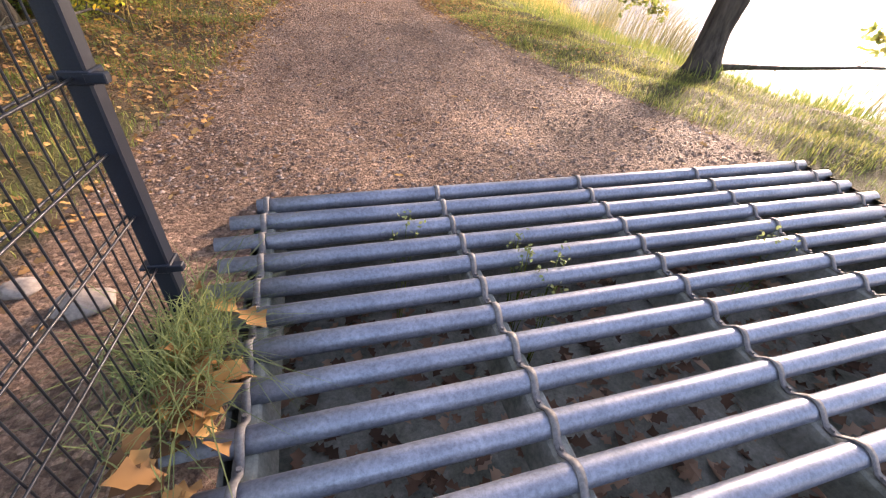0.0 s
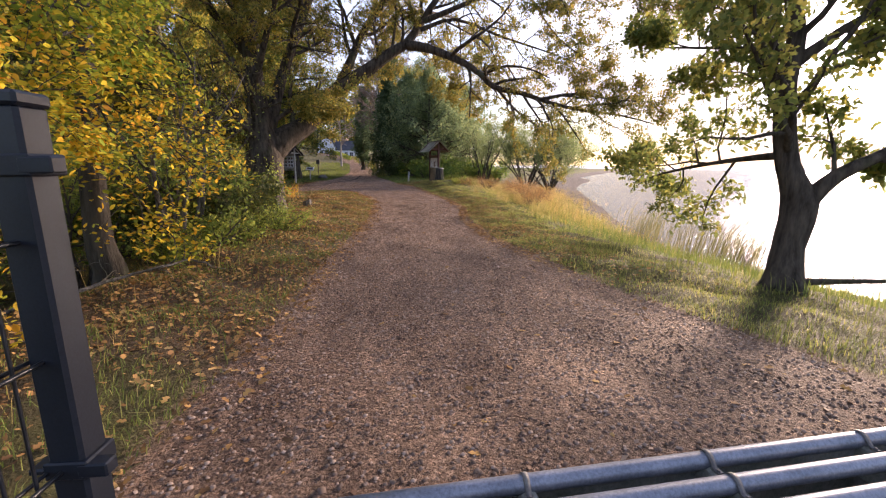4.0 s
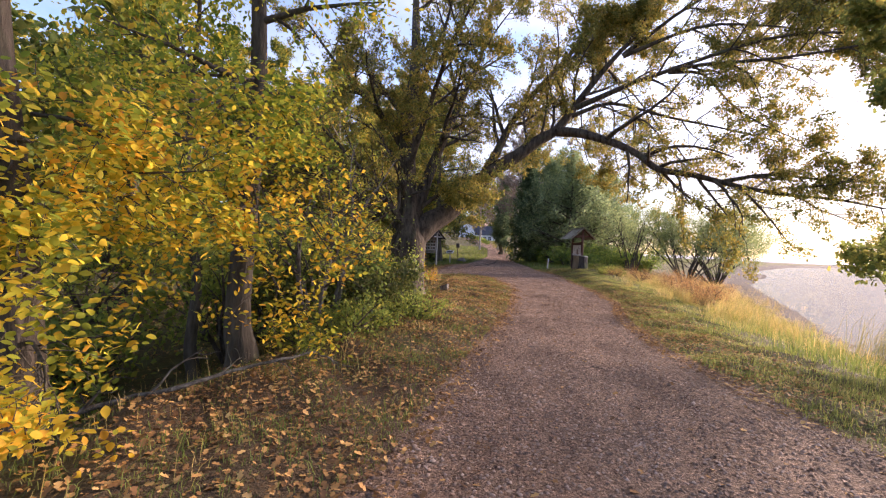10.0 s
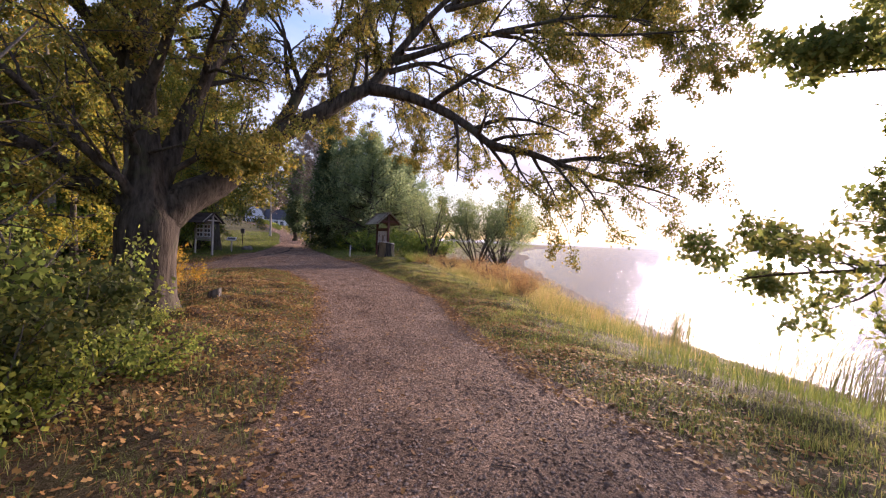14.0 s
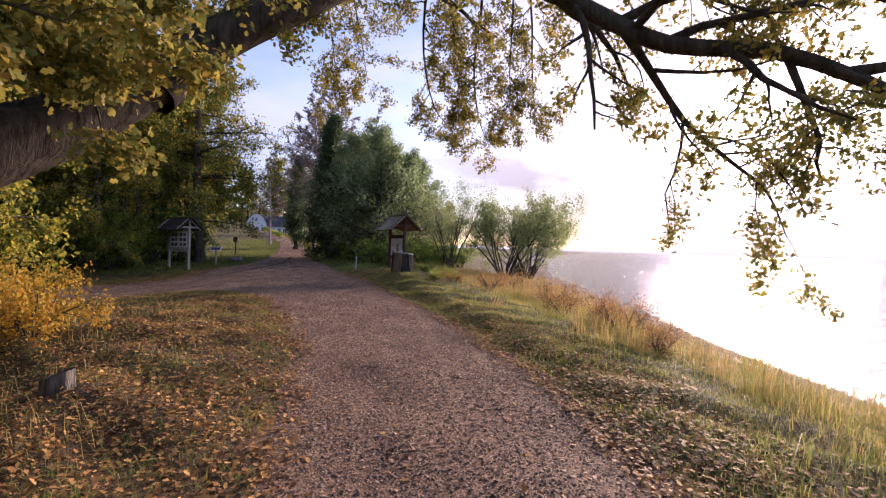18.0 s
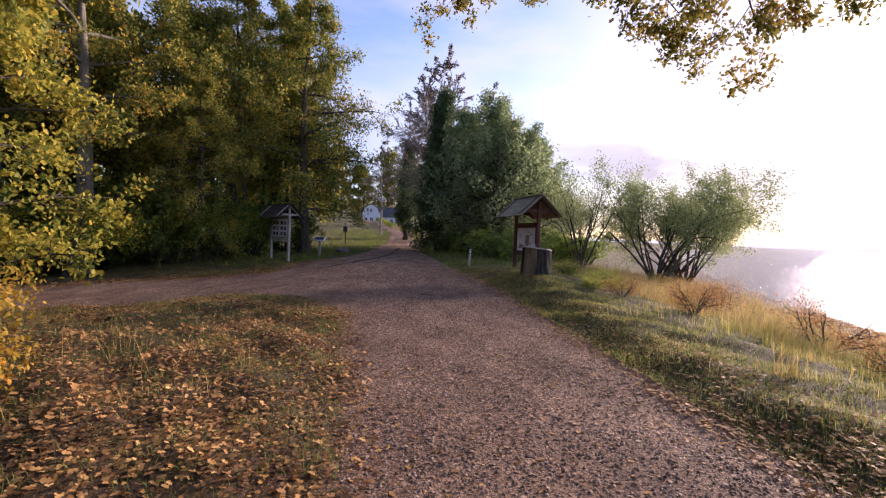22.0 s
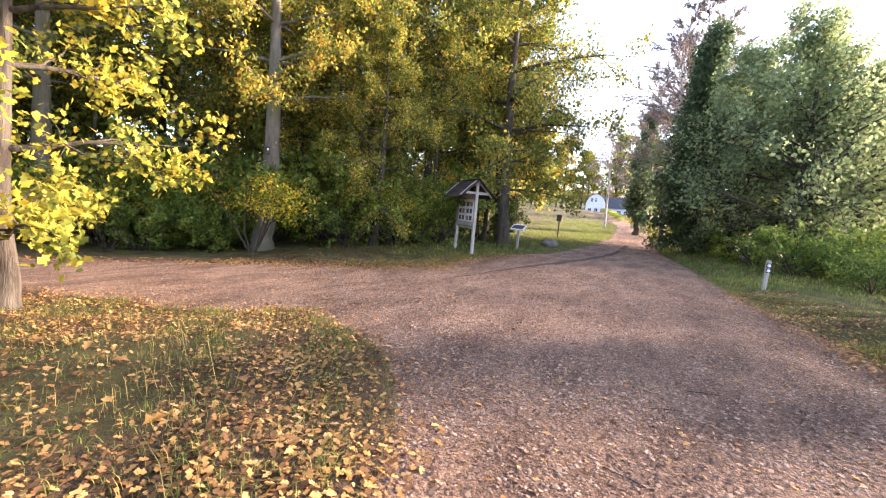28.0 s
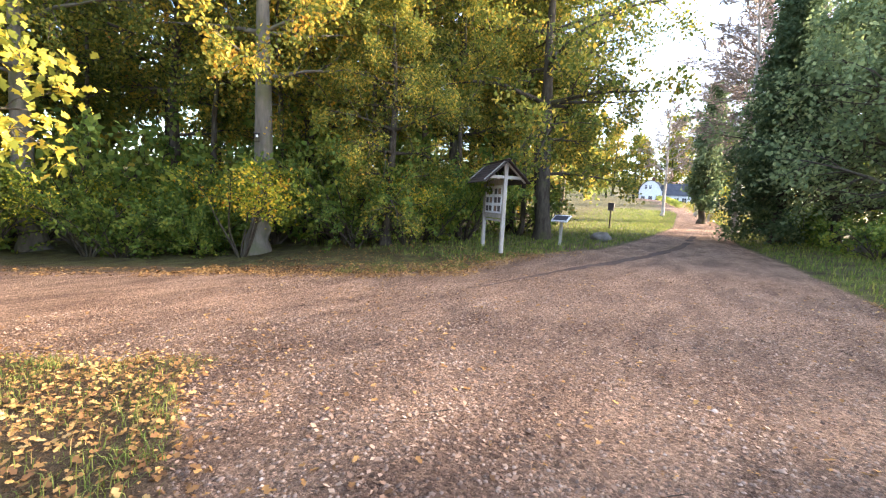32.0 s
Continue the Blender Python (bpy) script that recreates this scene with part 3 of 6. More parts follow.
def tree_parts(root, limbs, spots, mat, leaf_mat, rg, per=6, spread=0.16, size=0.09, shape=LEAF_OVAL, flat=0.25, trunk_name="trunk", keep=None, twigs=TWIG, joined=False):
    """The trunk, each main limb, the twigs and the crown, as parts under the root."""
    mains = [lb for lb in limbs if lb[3] == 0]
    first = [lb for lb in limbs if lb[3] == 1]
    rest = [lb for lb in limbs if lb[3] >= 2]
    under(tubes_object(trunk_name, [mains[0][:2] + (14,)], mat), root)
    for lb in mains[1:]:
        under(tubes_object("limb", [lb[:2] + (10,)], mat), root)
    if joined and first:
        tagged(under(tubes_object("branches", [lb[:3] for lb in first], mat), root), kind="stuff")
    elif first:
        for lb in first:
            under(tubes_object("branch", [lb[:3]], mat), root)
    if rest:
        tagged(under(tubes_object("twigs", [lb[:3] for lb in rest], twigs), root), kind="stuff")
    if per and len(spots):
        sp = np.repeat(np.array(spots), per, 0)
        sp = sp + rg.normal(0, spread, sp.shape)
        if keep is not None:
            sp = sp[keep(sp)]
        tagged(under(leaves_object("crown", sp, leaf_mat, rg, size, 0.35, shape, flat), root), kind="stuff")


# ---- the lie of the land ----
PIT = (-0.36, 3.62, -1.25, 2.175)  # x0, x1, y0, y1 of the hole under the grid
WATER_Z = -0.9
interp = np.interp


def shore_x(y):
    return interp(y, [-40, -6, 0, 5.5, 8, 12, 15, 19, 24, 30, 36, 43, 60, 90, 200, 900], [22, 13, 10.5, 9.3, 8.9, 9.0, 9.8, 11.2, 13.6, 16.0, 18.6, 21.7, 28, 45, 120, 700])


def right_edge(y):
    return interp(y, [-20, -2, 3, 4.8, 9, 12, 15, 19, 25, 33, 36, 44, 51, 71, 100, 125, 150], [4.2, 3.9, 3.4, 2.9, 2.5, 2.7, 3.3, 3.4, 3.1, 2.5, 2.1, 1.6, 0.8, 0.2, -2.6, -6.5, -13.5])


def left_edge(y):
    return interp(y, [-20, -2, 2, 4, 7.6, 12, 17.6, 20.4, 23.5, 24.6, 25.7, 26.4, 27.0, 30, 36, 37.5, 42, 64, 85, 110, 130, 150], [-2.2, -1.7, -1.3, -1.05, -0.7, -0.2, 0.0, -0.4, -1.0, -1.5, -2.3, -3.2, -4.5, -6.2, -6.0, -5.3, -3.9, -2.9, -3.9, -8.0, -14, -22])


TRACK = np.array([(-2.0, 31.5), (-6.0, 31.0), (-10.5, 28.6), (-17.0, 25.0), (-30.0, 22.0), (-60.0, 20.0)])


def track_gap(x, y):
    """The distance from the middle of the track that leaves to the left."""
    best = np.full(np.shape(x), 1e9)
    for a, c in zip(TRACK[:-1], TRACK[1:]):
        d = c - a
        s = np.clip(((x - a[0]) * d[0] + (y - a[1]) * d[1]) / (d @ d), 0, 1)
        best = np.minimum(best, np.hypot(x - a[0] - s * d[0], y - a[1] - s * d[1]))
    return best


def way_depth(x, y):
    """Metres inside the gravelled way; negative outside."""
    main = np.minimum(x - left_edge(y), right_edge(y) - x)
    return np.maximum(main, interp(x, [-12, -6], [2.4, 3.6]) - track_gap(x, y))


def sstep(a, b_, v):
    s = np.clip((v - a) / (b_ - a), 0, 1)
    return s * s * (3 - 2 * s)


def wave(x, y, k, seed):
    return np.sin(k * x + seed) * np.cos(k * 1.3 * y + 2.1 * seed) + 0.5 * np.sin(2.3 * k * x + 1.7 * k * y + seed * 3)


def ground_z(x, y):
    x, y = np.asarray(x, float), np.asarray(y, float)
    re, sh = right_edge(y), shore_x(y)
    s = (x - re) / np.maximum(sh - re, 1.0)
    lip = interp(y, [0, 12, 24], [0.01, 0.04, 0.22])
    bank = lip * sstep(0.0, 0.10, s) - lip * sstep(0.2, 0.45, s) - (0.0 - WATER_Z) * sstep(0.22, 1.0, s) - 1.6 * sstep(1.0, 1.8, s)
    z = np.where(s > 0, bank, 0.0)
    left = left_edge(y) - x
    z = z + np.where(y < 22, 0.06 * sstep(0, 0.7, left) - 0.62 * sstep(1.9, 3.9, left) * sstep(22, 13, y), 0)
    z = z - 0.55 * sstep(1.5, 8, -x) * sstep(18, 26, y) * sstep(40, 32, y) - 0.5 * sstep(9, 20, -x) * sstep(10, 22, y) * sstep(60, 40, y)
    z = z + sstep(0, 1, (y - 44) / 120) * 6.0 * sstep(1.3, -0.4, (x - re) / 40) + 22 * sstep(170, 420, y) * sstep(60, -40, x - 0.1 * y)
    z = z + 9 * sstep(40, 160, -x) * sstep(20, 80, y)
    out = np.clip(-way_depth(x, y), 0, 1)
    near = sstep(80, 30, np.hypot(x, y - 15)) * sstep(1.0, 0.8, s)
    mound = 0.34 * np.exp(-(((x - 4.4) / 1.6) ** 2) - ((y - 29.0) / 3.5) ** 2)
    return mound + (z + near * (0.012 * wave(x, y, 1.7, 0.4) + out * 0.035 * wave(x, y, 2.9, 1.9)))


def gz(x, y):
    return float(ground_z(np.array([x]), np.array([y]))[0])


def axis_line(lo, hi, fine, cuts, far):
    mid = np.arange(lo, hi + 1e-6, fine)
    grow_ = np.cumsum(fine * 1.16 ** np.arange(1, 80))
    grow_ = grow_[grow_ < far]
    return np.unique(np.round(np.concatenate([lo - grow_, mid, hi + grow_, cuts]), 4))


gx = axis_line(-8.0, 11.0, 0.14, PIT[:2], 2400)
gy = axis_line(-3.0, 38.0, 0.14, PIT[2:], 2400)
GX, GY = np.meshgrid(gx, gy)
GZ = ground_z(GX, GY)
nx, ny = len(gx), len(gy)
idx = np.arange(nx * ny).reshape(ny, nx)
quads = np.stack([idx[:-1, :-1], idx[:-1, 1:], idx[1:, 1:], idx[1:, :-1]], -1).reshape(-1, 4)
cx = (0.5 * (gx[:-1] + gx[1:]))[None].repeat(ny - 1, 0).ravel()
cy = (0.5 * (gy[:-1] + gy[1:]))[:, None].repeat(nx - 1, 1).ravel()
hole = (cx > PIT[0]) & (cx < PIT[1]) & (cy > PIT[2]) & (cy < PIT[3])
ground = mesh_from("ground", np.stack([GX, GY, GZ], -1).reshape(-1, 3), quads[~hole], GROUND, True)


def litter_amount(x, y):
    d = -way_depth(x, y)
    left = (x < left_edge(y) + 0.5) & (y < 27.5)
    a = np.where(left, sstep(-0.5, 0.1, d) * sstep(3.2, 1.2, d) * (0.62 + 0.35 * np.sin(0.7 * y + 1) ** 2 + 0.22 * wave(x, y, 1.7, 0.3)) * sstep(0.0, 7.0, y + 1.0), 0.0)
    far_side = sstep(-0.9, 0.0, d) * sstep(1.6, 0.5, d) * ((y > 28) & (x < -4))
    thin = np.where(y > 21, sstep(2.8, 0.9, d), 1.0)
    return np.maximum(a * thin, far_side) + np.where(y > 22.5, 0.15, np.where(y > 12.5, 0.34, 0.13)) * ((x < -2.0) & (d > 0))


for key, val in (
    ("way", np.clip(0.5 + way_depth(GX, GY) * 1.1, 0, 1)),
    ("litter", np.clip(litter_amount(GX, GY), 0, 1)),
    ("sand", sstep(0.80, 0.93, (GX - right_edge(GY)) / np.maximum(shore_x(GY) - right_edge(GY), 1)) + sstep(-0.3, 0.0, GX - 900)),
):
    ground.data.attributes.new(key, "FLOAT", "POINT").data.foreach_set("value", np.asarray(val, np.float32).ravel())
tagged(ground, "gravel lakeside path with grassy, leaf-strewn verges", "ground", kind="structure")

water = mesh_from("water", np.array([(4.5, -2300, WATER_Z), (2600, -2300, WATER_Z), (2600, 2500, WATER_Z), (4.5, 2500, WATER_Z)]), np.array([(0, 1, 2, 3)]), WATER)
tagged(water, "calm bright lake with fine ripples", "water", kind="structure")
# low ridge across the lake; its misty look is glow in the material
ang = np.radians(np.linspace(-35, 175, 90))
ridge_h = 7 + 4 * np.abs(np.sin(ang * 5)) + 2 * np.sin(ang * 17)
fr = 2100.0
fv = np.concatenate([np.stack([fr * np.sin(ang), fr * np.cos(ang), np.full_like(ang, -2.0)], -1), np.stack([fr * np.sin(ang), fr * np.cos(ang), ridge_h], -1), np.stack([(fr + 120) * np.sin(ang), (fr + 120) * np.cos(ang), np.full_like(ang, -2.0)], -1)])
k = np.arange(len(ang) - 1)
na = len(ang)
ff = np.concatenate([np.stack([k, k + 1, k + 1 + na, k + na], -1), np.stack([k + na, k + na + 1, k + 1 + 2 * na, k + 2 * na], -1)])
tagged(mesh_from("backdrop", fv, ff, FAR_LAND, True), "low shore across the lake, its mist a pale glow", "shore", kind="structure")

# ---- cattle grid over its pit ----
GRID_YAW = 1.3
pit = bmesh.new()
x0, x1, y0, y1 = PIT
for sx, sy, px, py in ((0.12, y1 - y0 + 0.24, x0 - 0.06, (y0 + y1) / 2), (0.12, y1 - y0 + 0.24, x1 + 0.06, (y0 + y1) / 2)):
    box(sx, sy, 0.90, (px, py, -0.49), bevel=0.01, bm=pit)
for sx, sy, px, py in ((x1 - x0, 0.12, (x0 + x1) / 2, y0 - 0.06), (x1 - x0, 0.12, (x0 + x1) / 2, y1 + 0.06)):
    box(sx, sy, 0.90, (px, py, -0.49), bevel=0.01, bm=pit)
box(x1 - x0, y1 - y0, 0.08, ((x0 + x1) / 2, (y0 + y1) / 2, -0.90), bevel=0.0, bm=pit)
tagged(part("pit_wall", pit, CONCRETE), "mossy concrete pit lining below a cattle grid", "pit", kind="structure")

grid = empty("cattle_grid", 1.6, 0.5, 0.0)
tagged(grid, "galvanised steel tube cattle grid set flush in the path", "cattle grid")
TUBE_R, TUBE_STEP, TUBE_TOP = 0.043, 0.169, 0.034
tube_rng = np.random.default_rng(3)
tube_ys = [2.15 - TUBE_STEP * i for i in range(20)]
for i, ty in enumerate(tube_ys):
    xa = -0.36 - (0.0 if i == 0 else tube_rng.uniform(0.10, 0.16))
    xb = 3.62 + tube_rng.uniform(0.0, 0.07)
    slope = math.tan(radians(GRID_YAW))
    pts = [(xa - 1.6, ty - 0.5 + slope * (xa - 0.6), TUBE_TOP - TUBE_R), (xb - 1.6, ty - 0.5 + slope * (xb - 0.6), TUBE_TOP - TUBE_R)]
    p = np.linspace(pts[0], pts[1], 6) + np.array([0, 0, 1]) * tube_rng.normal(0, 0.0015, (6, 1))
    # hollow end: the wall turns inwards
    p = np.vstack([p[0] + (0.06, 0, 0), p[0], p, p[-1], p[-1] - (0.06, 0, 0)])
    r = np.array([0.037, 0.037, *[TUBE_R] * 6, 0.037, 0.037])
    under(tubes_object("tube", [(p, r, 14)], STEEL), grid)
strap_xs = (-0.31, 0.63, 1.585, 2.54, 3.50)
for sx in strap_xs:
    line = []
    for i, ty in enumerate(tube_ys):
        yy = ty + math.tan(radians(GRID_YAW)) * (sx - 0.6)
        for a in (50, 75, 90, 105, 130):
            line.append((yy + (TUBE_R + 0.003) * math.cos(radians(a)), TUBE_TOP - TUBE_R + (TUBE_R + 0.003) * math.sin(radians(a))))
        if i + 1 < len(tube_ys):
            line.append((yy - TUBE_STEP * 0.40, TUBE_TOP - 0.047))
            line.append((yy - TUBE_STEP * 0.60, TUBE_TOP - 0.047))
    line = sorted(line, key=lambda q: -q[0])
    vs, fs = [], []
    for j, (yy, zz) in enumerate(line):
        for ox, oz in ((-0.014, 0.0), (0.014, 0.0), (0.014, 0.004), (-0.014, 0.004)):
            vs.append((sx - 1.6 + ox + 0.004 * math.sin(yy * 9), yy - 0.5, zz + oz))
        if j:
            b0 = 4 * (j - 1)
            fs += [(b0 + q, b0 + (q + 1) % 4, b0 + 4 + (q + 1) % 4, b0 + 4 + q) for q in range(4)]
    strap = under(mesh_from("strap", vs, np.array(fs), STRAP), grid, "bent flat steel strap bolted between the tubes")
    for i in range(len(tube_ys) - 1):
        yy = tube_ys[i] + math.tan(radians(GRID_YAW)) * (sx - 0.6) - TUBE_STEP / 2
        bm = bmesh.new()
        bmesh.ops.create_cone(bm, cap_ends=True, segments=8, radius1=0.010, radius2=0.007, depth=0.009, matrix=Matrix.Translation((sx - 1.6, yy - 0.5, TUBE_TOP - 0.039)))
        part("bolt", bm, STRAP, strap)
    bm = box(0.07, 3.4, 0.16, (sx - 1.6 + 0.01, 0.02, TUBE_TOP - 0.05 - 0.085), bevel=0.01)
    for v in bm.verts:
        if v.co.z < -0.12:
            v.co.x += 0.035 if v.co.x > sx - 1.6 else -0.035
    part("support_beam", bm, CONCRETE, grid, "mossy concrete beam under the tubes")

# ---- black mesh fence ----
FX, FY = -0.548, 1.30
fence = new("mesh_fence")
fence.matrix_basis = pose(FX, FY, gz(FX, FY), 0, -1.2, -6.0)
tagged(fence, "black double-wire mesh fence panel beside the cattle grid", "fence")
FH = 1.50 - gz(FX, FY)
fpost = part("fence_post", box(0.06, 0.06, FH, (0.006, 0, FH / 2), bevel=0.006), BLACK, fence, "black square steel fence post")
part("post_cap", box(0.068, 0.068, 0.022, (0.006, 0, FH + 0.008), bevel=0.005), BLACK, fpost)
for z in (0.28, 0.885, FH - 0.09):
    bm = box(0.074, 0.072, 0.034, (0.008, 0.0, z), bevel=0.003)
    box(0.05, 0.03, 0.026, (0.052, -0.022, z), bevel=0.003, bm=bm)
    box(0.03, 0.05, 0.012, (-0.04, -0.01, z), bevel=0.003, bm=bm)
    part("clip", bm, BLACK, fpost, "black clamp holding the mesh")
span = 1.55
for i in range(7):
    z = 0.08 + 0.2 * i + 0.005
    for off in (-0.012, 0.012):
        under(tubes_object("rail_wire", [([(off - 0.01, 0.03, z), (off - 0.01, -span / 2, z), (off - 0.01, -span, z)], [0.004] * 3, 6)], WIRE_MAT), fence)
for i in range(31):
    y = 0.0 - 0.05 * i - 0.02
    under(tubes_object("upright_wire", [([(-0.01, y, 0.05), (-0.01, y, 0.75), (-0.01, y, FH - 0.06)], [0.003] * 3, 6)], WIRE_MAT), fence)

# ---- big old oak by the path ----
rg = np.random.default_rng(11)
LEAF_OAK = (np.array([(0, 0, 0), (0.30, 0.35, 0.08), (0.16, 0.5, 0.03), (0.34, 0.72, 0.09), (0, 1, 0), (-0.32, 0.66, 0.09), (-0.15, 0.48, 0.03), (-0.28, 0.28, 0.06)]), [np.array([(0, 1, 2, 7), (2, 3, 4, 6)]), np.array([(2, 6, 7), (4, 5, 6)])])
LEAF_LEAN = (np.array([(0, 0, 0), (0.30, 0.42, 0.08), (0.17, 0.80, 0.05), (0, 1, 0), (-0.22, 0.72, 0.06), (-0.27, 0.34, 0.07)]), np.array([(0, 1, 2, 5), (2, 3, 4, 5)]))
OX, OY = -3.24, 14.48
oz = gz(OX, OY)
oak = empty("oak_tree", OX, OY, oz)
tagged(oak, "old spreading oak with yellowing leaves beside the path", "tree")
ctr = np.array([OX, OY, oz])


def rel(*pts):
    return [np.array(p, float) - ctr for p in pts]


def spread_out(*pts):
    """Limb points as drawn from the path, pushed out to the true distance of the trunk."""
    at = np.array((-0.3, 3.5, 1.5))
    return rel(*[at + 1.15 * (np.array(p, float) - at) for p in pts])


trunk = smooth_line(rel((OX, OY, oz - 0.12), (OX, OY, oz + 0.12), (OX, OY, 0.5), (OX + 0.03, OY - 0.02, 1.35), (OX + 0.04, OY + 0.02, 2.1), (-3.35, 14.54, 3.35), (-3.4, 14.54, 5.05), (-3.3, 14.8, 7.1), (-3.5, 15.3, 9.6), (-3.6, 15.8, 12.2)), 3)
trunk_r = interp(trunk[:, 2], [-0.1, 0.1, 0.5, 1.3, 2.0, 2.6, 5.0, 8, 12.2], [0.92, 0.74, 0.58, 0.52, 0.55, 0.36, 0.24, 0.16, 0.03])
mains = [
    (trunk, trunk_r, 0, 9),
    (smooth_line(rel((-3.1, 14.5, 1.7), (-2.65, 14.75, 2.2), (-2.1, 15.1, 2.6), (-1.55, 15.5, 3.2), (-0.85, 15.85, 4.0), (-0.05, 15.85, 4.55), (0.72, 15.98, 5.15), (1.25, 16.06, 5.5), (1.75, 16.2, 6.2), (2.3, 16.2, 7.0), (3.2, 16.05, 8.1), (4.3, 15.8, 9.1)), 3), None, 0.34, 9),
    (smooth_line(rel((1.25, 16.06, 5.45), (1.95, 15.4, 5.2), (2.78, 14.75, 4.75), (3.41, 14.35, 4.3), (3.72, 13.75, 3.8), (4.34, 13.1, 3.55), (5.2, 12.8, 3.25), (6.2, 12.8, 3.08), (7.4, 12.9, 3.0), (8.6, 13.0, 2.8)), 3), None, 0.135, 14),
    (smooth_line(rel((3.5, 14.2, 4.15), (3.95, 14.35, 3.9), (4.55, 14.35, 3.3), (5.13, 14.25, 2.87), (5.8, 14.2, 2.48), (6.2, 14.2, 1.9)), 3), None, 0.055, 11),
    (smooth_line(rel((4.9, 12.9, 3.36), (5.8, 12.6, 3.5), (7.0, 12.4, 3.35), (8.4, 12.2, 3.3)), 3), None, 0.05, 9),
    (smooth_line(rel((1.85, 15.95, 6.2), (4.1, 14.5, 6.75), (6.1, 12.9, 6.35), (7.5, 11.2, 6.0)), 3), None, 0.08, 10),
    (smooth_line(rel((1.7, 15.9, 5.9), (2.84, 15.62, 6.21), (4.21, 14.71, 5.50), (5.38, 13.78, 4.89), (6.51, 12.67, 4.16)), 3), None, 0.065, 10),
    (smooth_line(rel((4.1, 14.5, 6.7), (4.87, 14.18, 6.51), (5.30, 13.72, 5.66), (5.78, 13.19, 4.91), (6.77, 12.07, 3.86)), 3), None, 0.045, 9),
    (smooth_line(spread_out((-1.25, 13.95, 2.95), (-0.7, 14.9, 4.3), (-0.2, 15.5, 5.55), (0.55, 15.85, 6.7), (1.55, 16.3, 8.0), (2.2, 16.7, 9.4)), 3), None, 0.18, 9),
    (smooth_line(spread_out((-2.75, 13.15, 2.2), (-2.4, 13.5, 3.6), (-1.95, 13.9, 5.0), (-1.53, 14.25, 6.2), (-1.1, 14.5, 7.6), (-0.9, 14.6, 9.4)), 3), None, 0.19, 10),
    (smooth_line(spread_out((-2.95, 13.05, 1.7), (-3.35, 12.9, 2.1), (-4.12, 12.4, 2.72), (-5.06, 11.65, 3.2), (-6.1, 11.0, 3.35)), 3), None, 0.18, 7),
    (smooth_line(spread_out((-2.95, 13.1, 2.9), (-3.1, 13.12, 4.1), (-3.85, 12.9, 5.1), (-4.6, 12.7, 5.85), (-5.8, 12.5, 7.4)), 3), None, 0.17, 9),
    (smooth_line(spread_out((-2.95, 12.95, 3.4), (-2.2, 12.0, 4.9), (-1.5, 10.9, 6.0), (-0.6, 9.6, 6.6)), 3), None, 0.10, 8),
    (smooth_line(rel((1.55, 16.3, 8.0), (2.3, 16.5, 9.0), (3.0, 16.6, 9.5), (3.9, 16.4, 9.6)), 3), None, 0.05, 9),
    (smooth_line(rel((0.55, 15.85, 6.7), (1.6, 16.5, 8.0), (2.8, 16.7, 8.6), (4.0, 16.5, 8.4)), 3), None, 0.06, 9),
    (smooth_line(rel((3.19, 15.9, 7.8), (5.0, 15.0, 8.2), (6.4, 14.4, 7.9), (7.4, 13.6, 7.3)), 3), None, 0.06, 9),
    (smooth_line(rel((3.19, 15.95, 7.85), (5.2, 15.3, 9.2), (7.0, 14.4, 9.3), (8.6, 13.4, 8.6)), 3), None, 0.06, 9),
    (smooth_line(rel((4.1, 14.5, 6.75), (6.2, 13.7, 7.2), (7.8, 12.9, 6.9), (9.0, 12.2, 6.2)), 3), None, 0.05, 9),
    (smooth_line(rel((2.07, 16.0, 6.55), (2.4, 18.6, 7.0), (2.7, 20.0, 6.2), (3.2, 20.7, 5.2), (3.8, 20.9, 4.7)), 3), None, 0.04, 9),
    (smooth_line(rel((2.07, 16.0, 6.5), (3.5, 18.4, 7.0), (3.9, 19.8, 6.0), (4.3, 20.4, 5.0), (4.7, 20.6, 4.35)), 3), None, 0.04, 9),
    (smooth_line(rel((2.8, 16.0, 7.4), (4.6, 18.4, 7.0), (5.3, 19.5, 6.0), (5.7, 20.0, 4.9)), 3), None, 0.035, 8),
    (smooth_line(rel((2.8, 16.0, 7.4), (4.2, 18.4, 7.0), (4.75, 19.6, 5.9), (5.15, 20.1, 4.7)), 3), None, 0.03, 9),
    (smooth_line(rel((2.07, 16.0, 6.5), (3.0, 18.5, 7.0), (3.4, 19.9, 6.1), (3.95, 20.4, 5.2)), 3), None, 0.03, 9),
    (smooth_line(rel((0.5, 15.8, 6.6), (0.5, 20.4, 7.5), (0.75, 22.2, 6.9), (1.0, 23.2, 6.0)), 3), None, 0.035, 9),
    (smooth_line(rel((0.5, 15.8, 6.6), (1.0, 20.4, 7.9), (1.5, 22.2, 7.2), (1.8, 23.0, 6.4)), 3), None, 0.03, 8),
    (smooth_line(rel((-2.10, 15.10, 2.70), (-1.79, 14.36, 2.92), (-1.47, 13.63, 2.64)), 3), None, 0.03, 1),
    (smooth_line(rel((-2.10, 15.10, 2.80), (-1.41, 14.56, 3.27), (-0.73, 14.02, 3.24)), 3), None, 0.03, 1),
    (smooth_line(rel((-1.90, 15.20, 2.80), (-1.56, 14.55, 2.88), (-1.22, 13.90, 2.45)), 3), None, 0.03, 1),
    (smooth_line(rel((-3.20, 14.30, 3.00), (-2.19, 13.81, 3.20), (-1.17, 13.33, 2.90)), 3), None, 0.03, 1),
]
limbs, spots = [], []
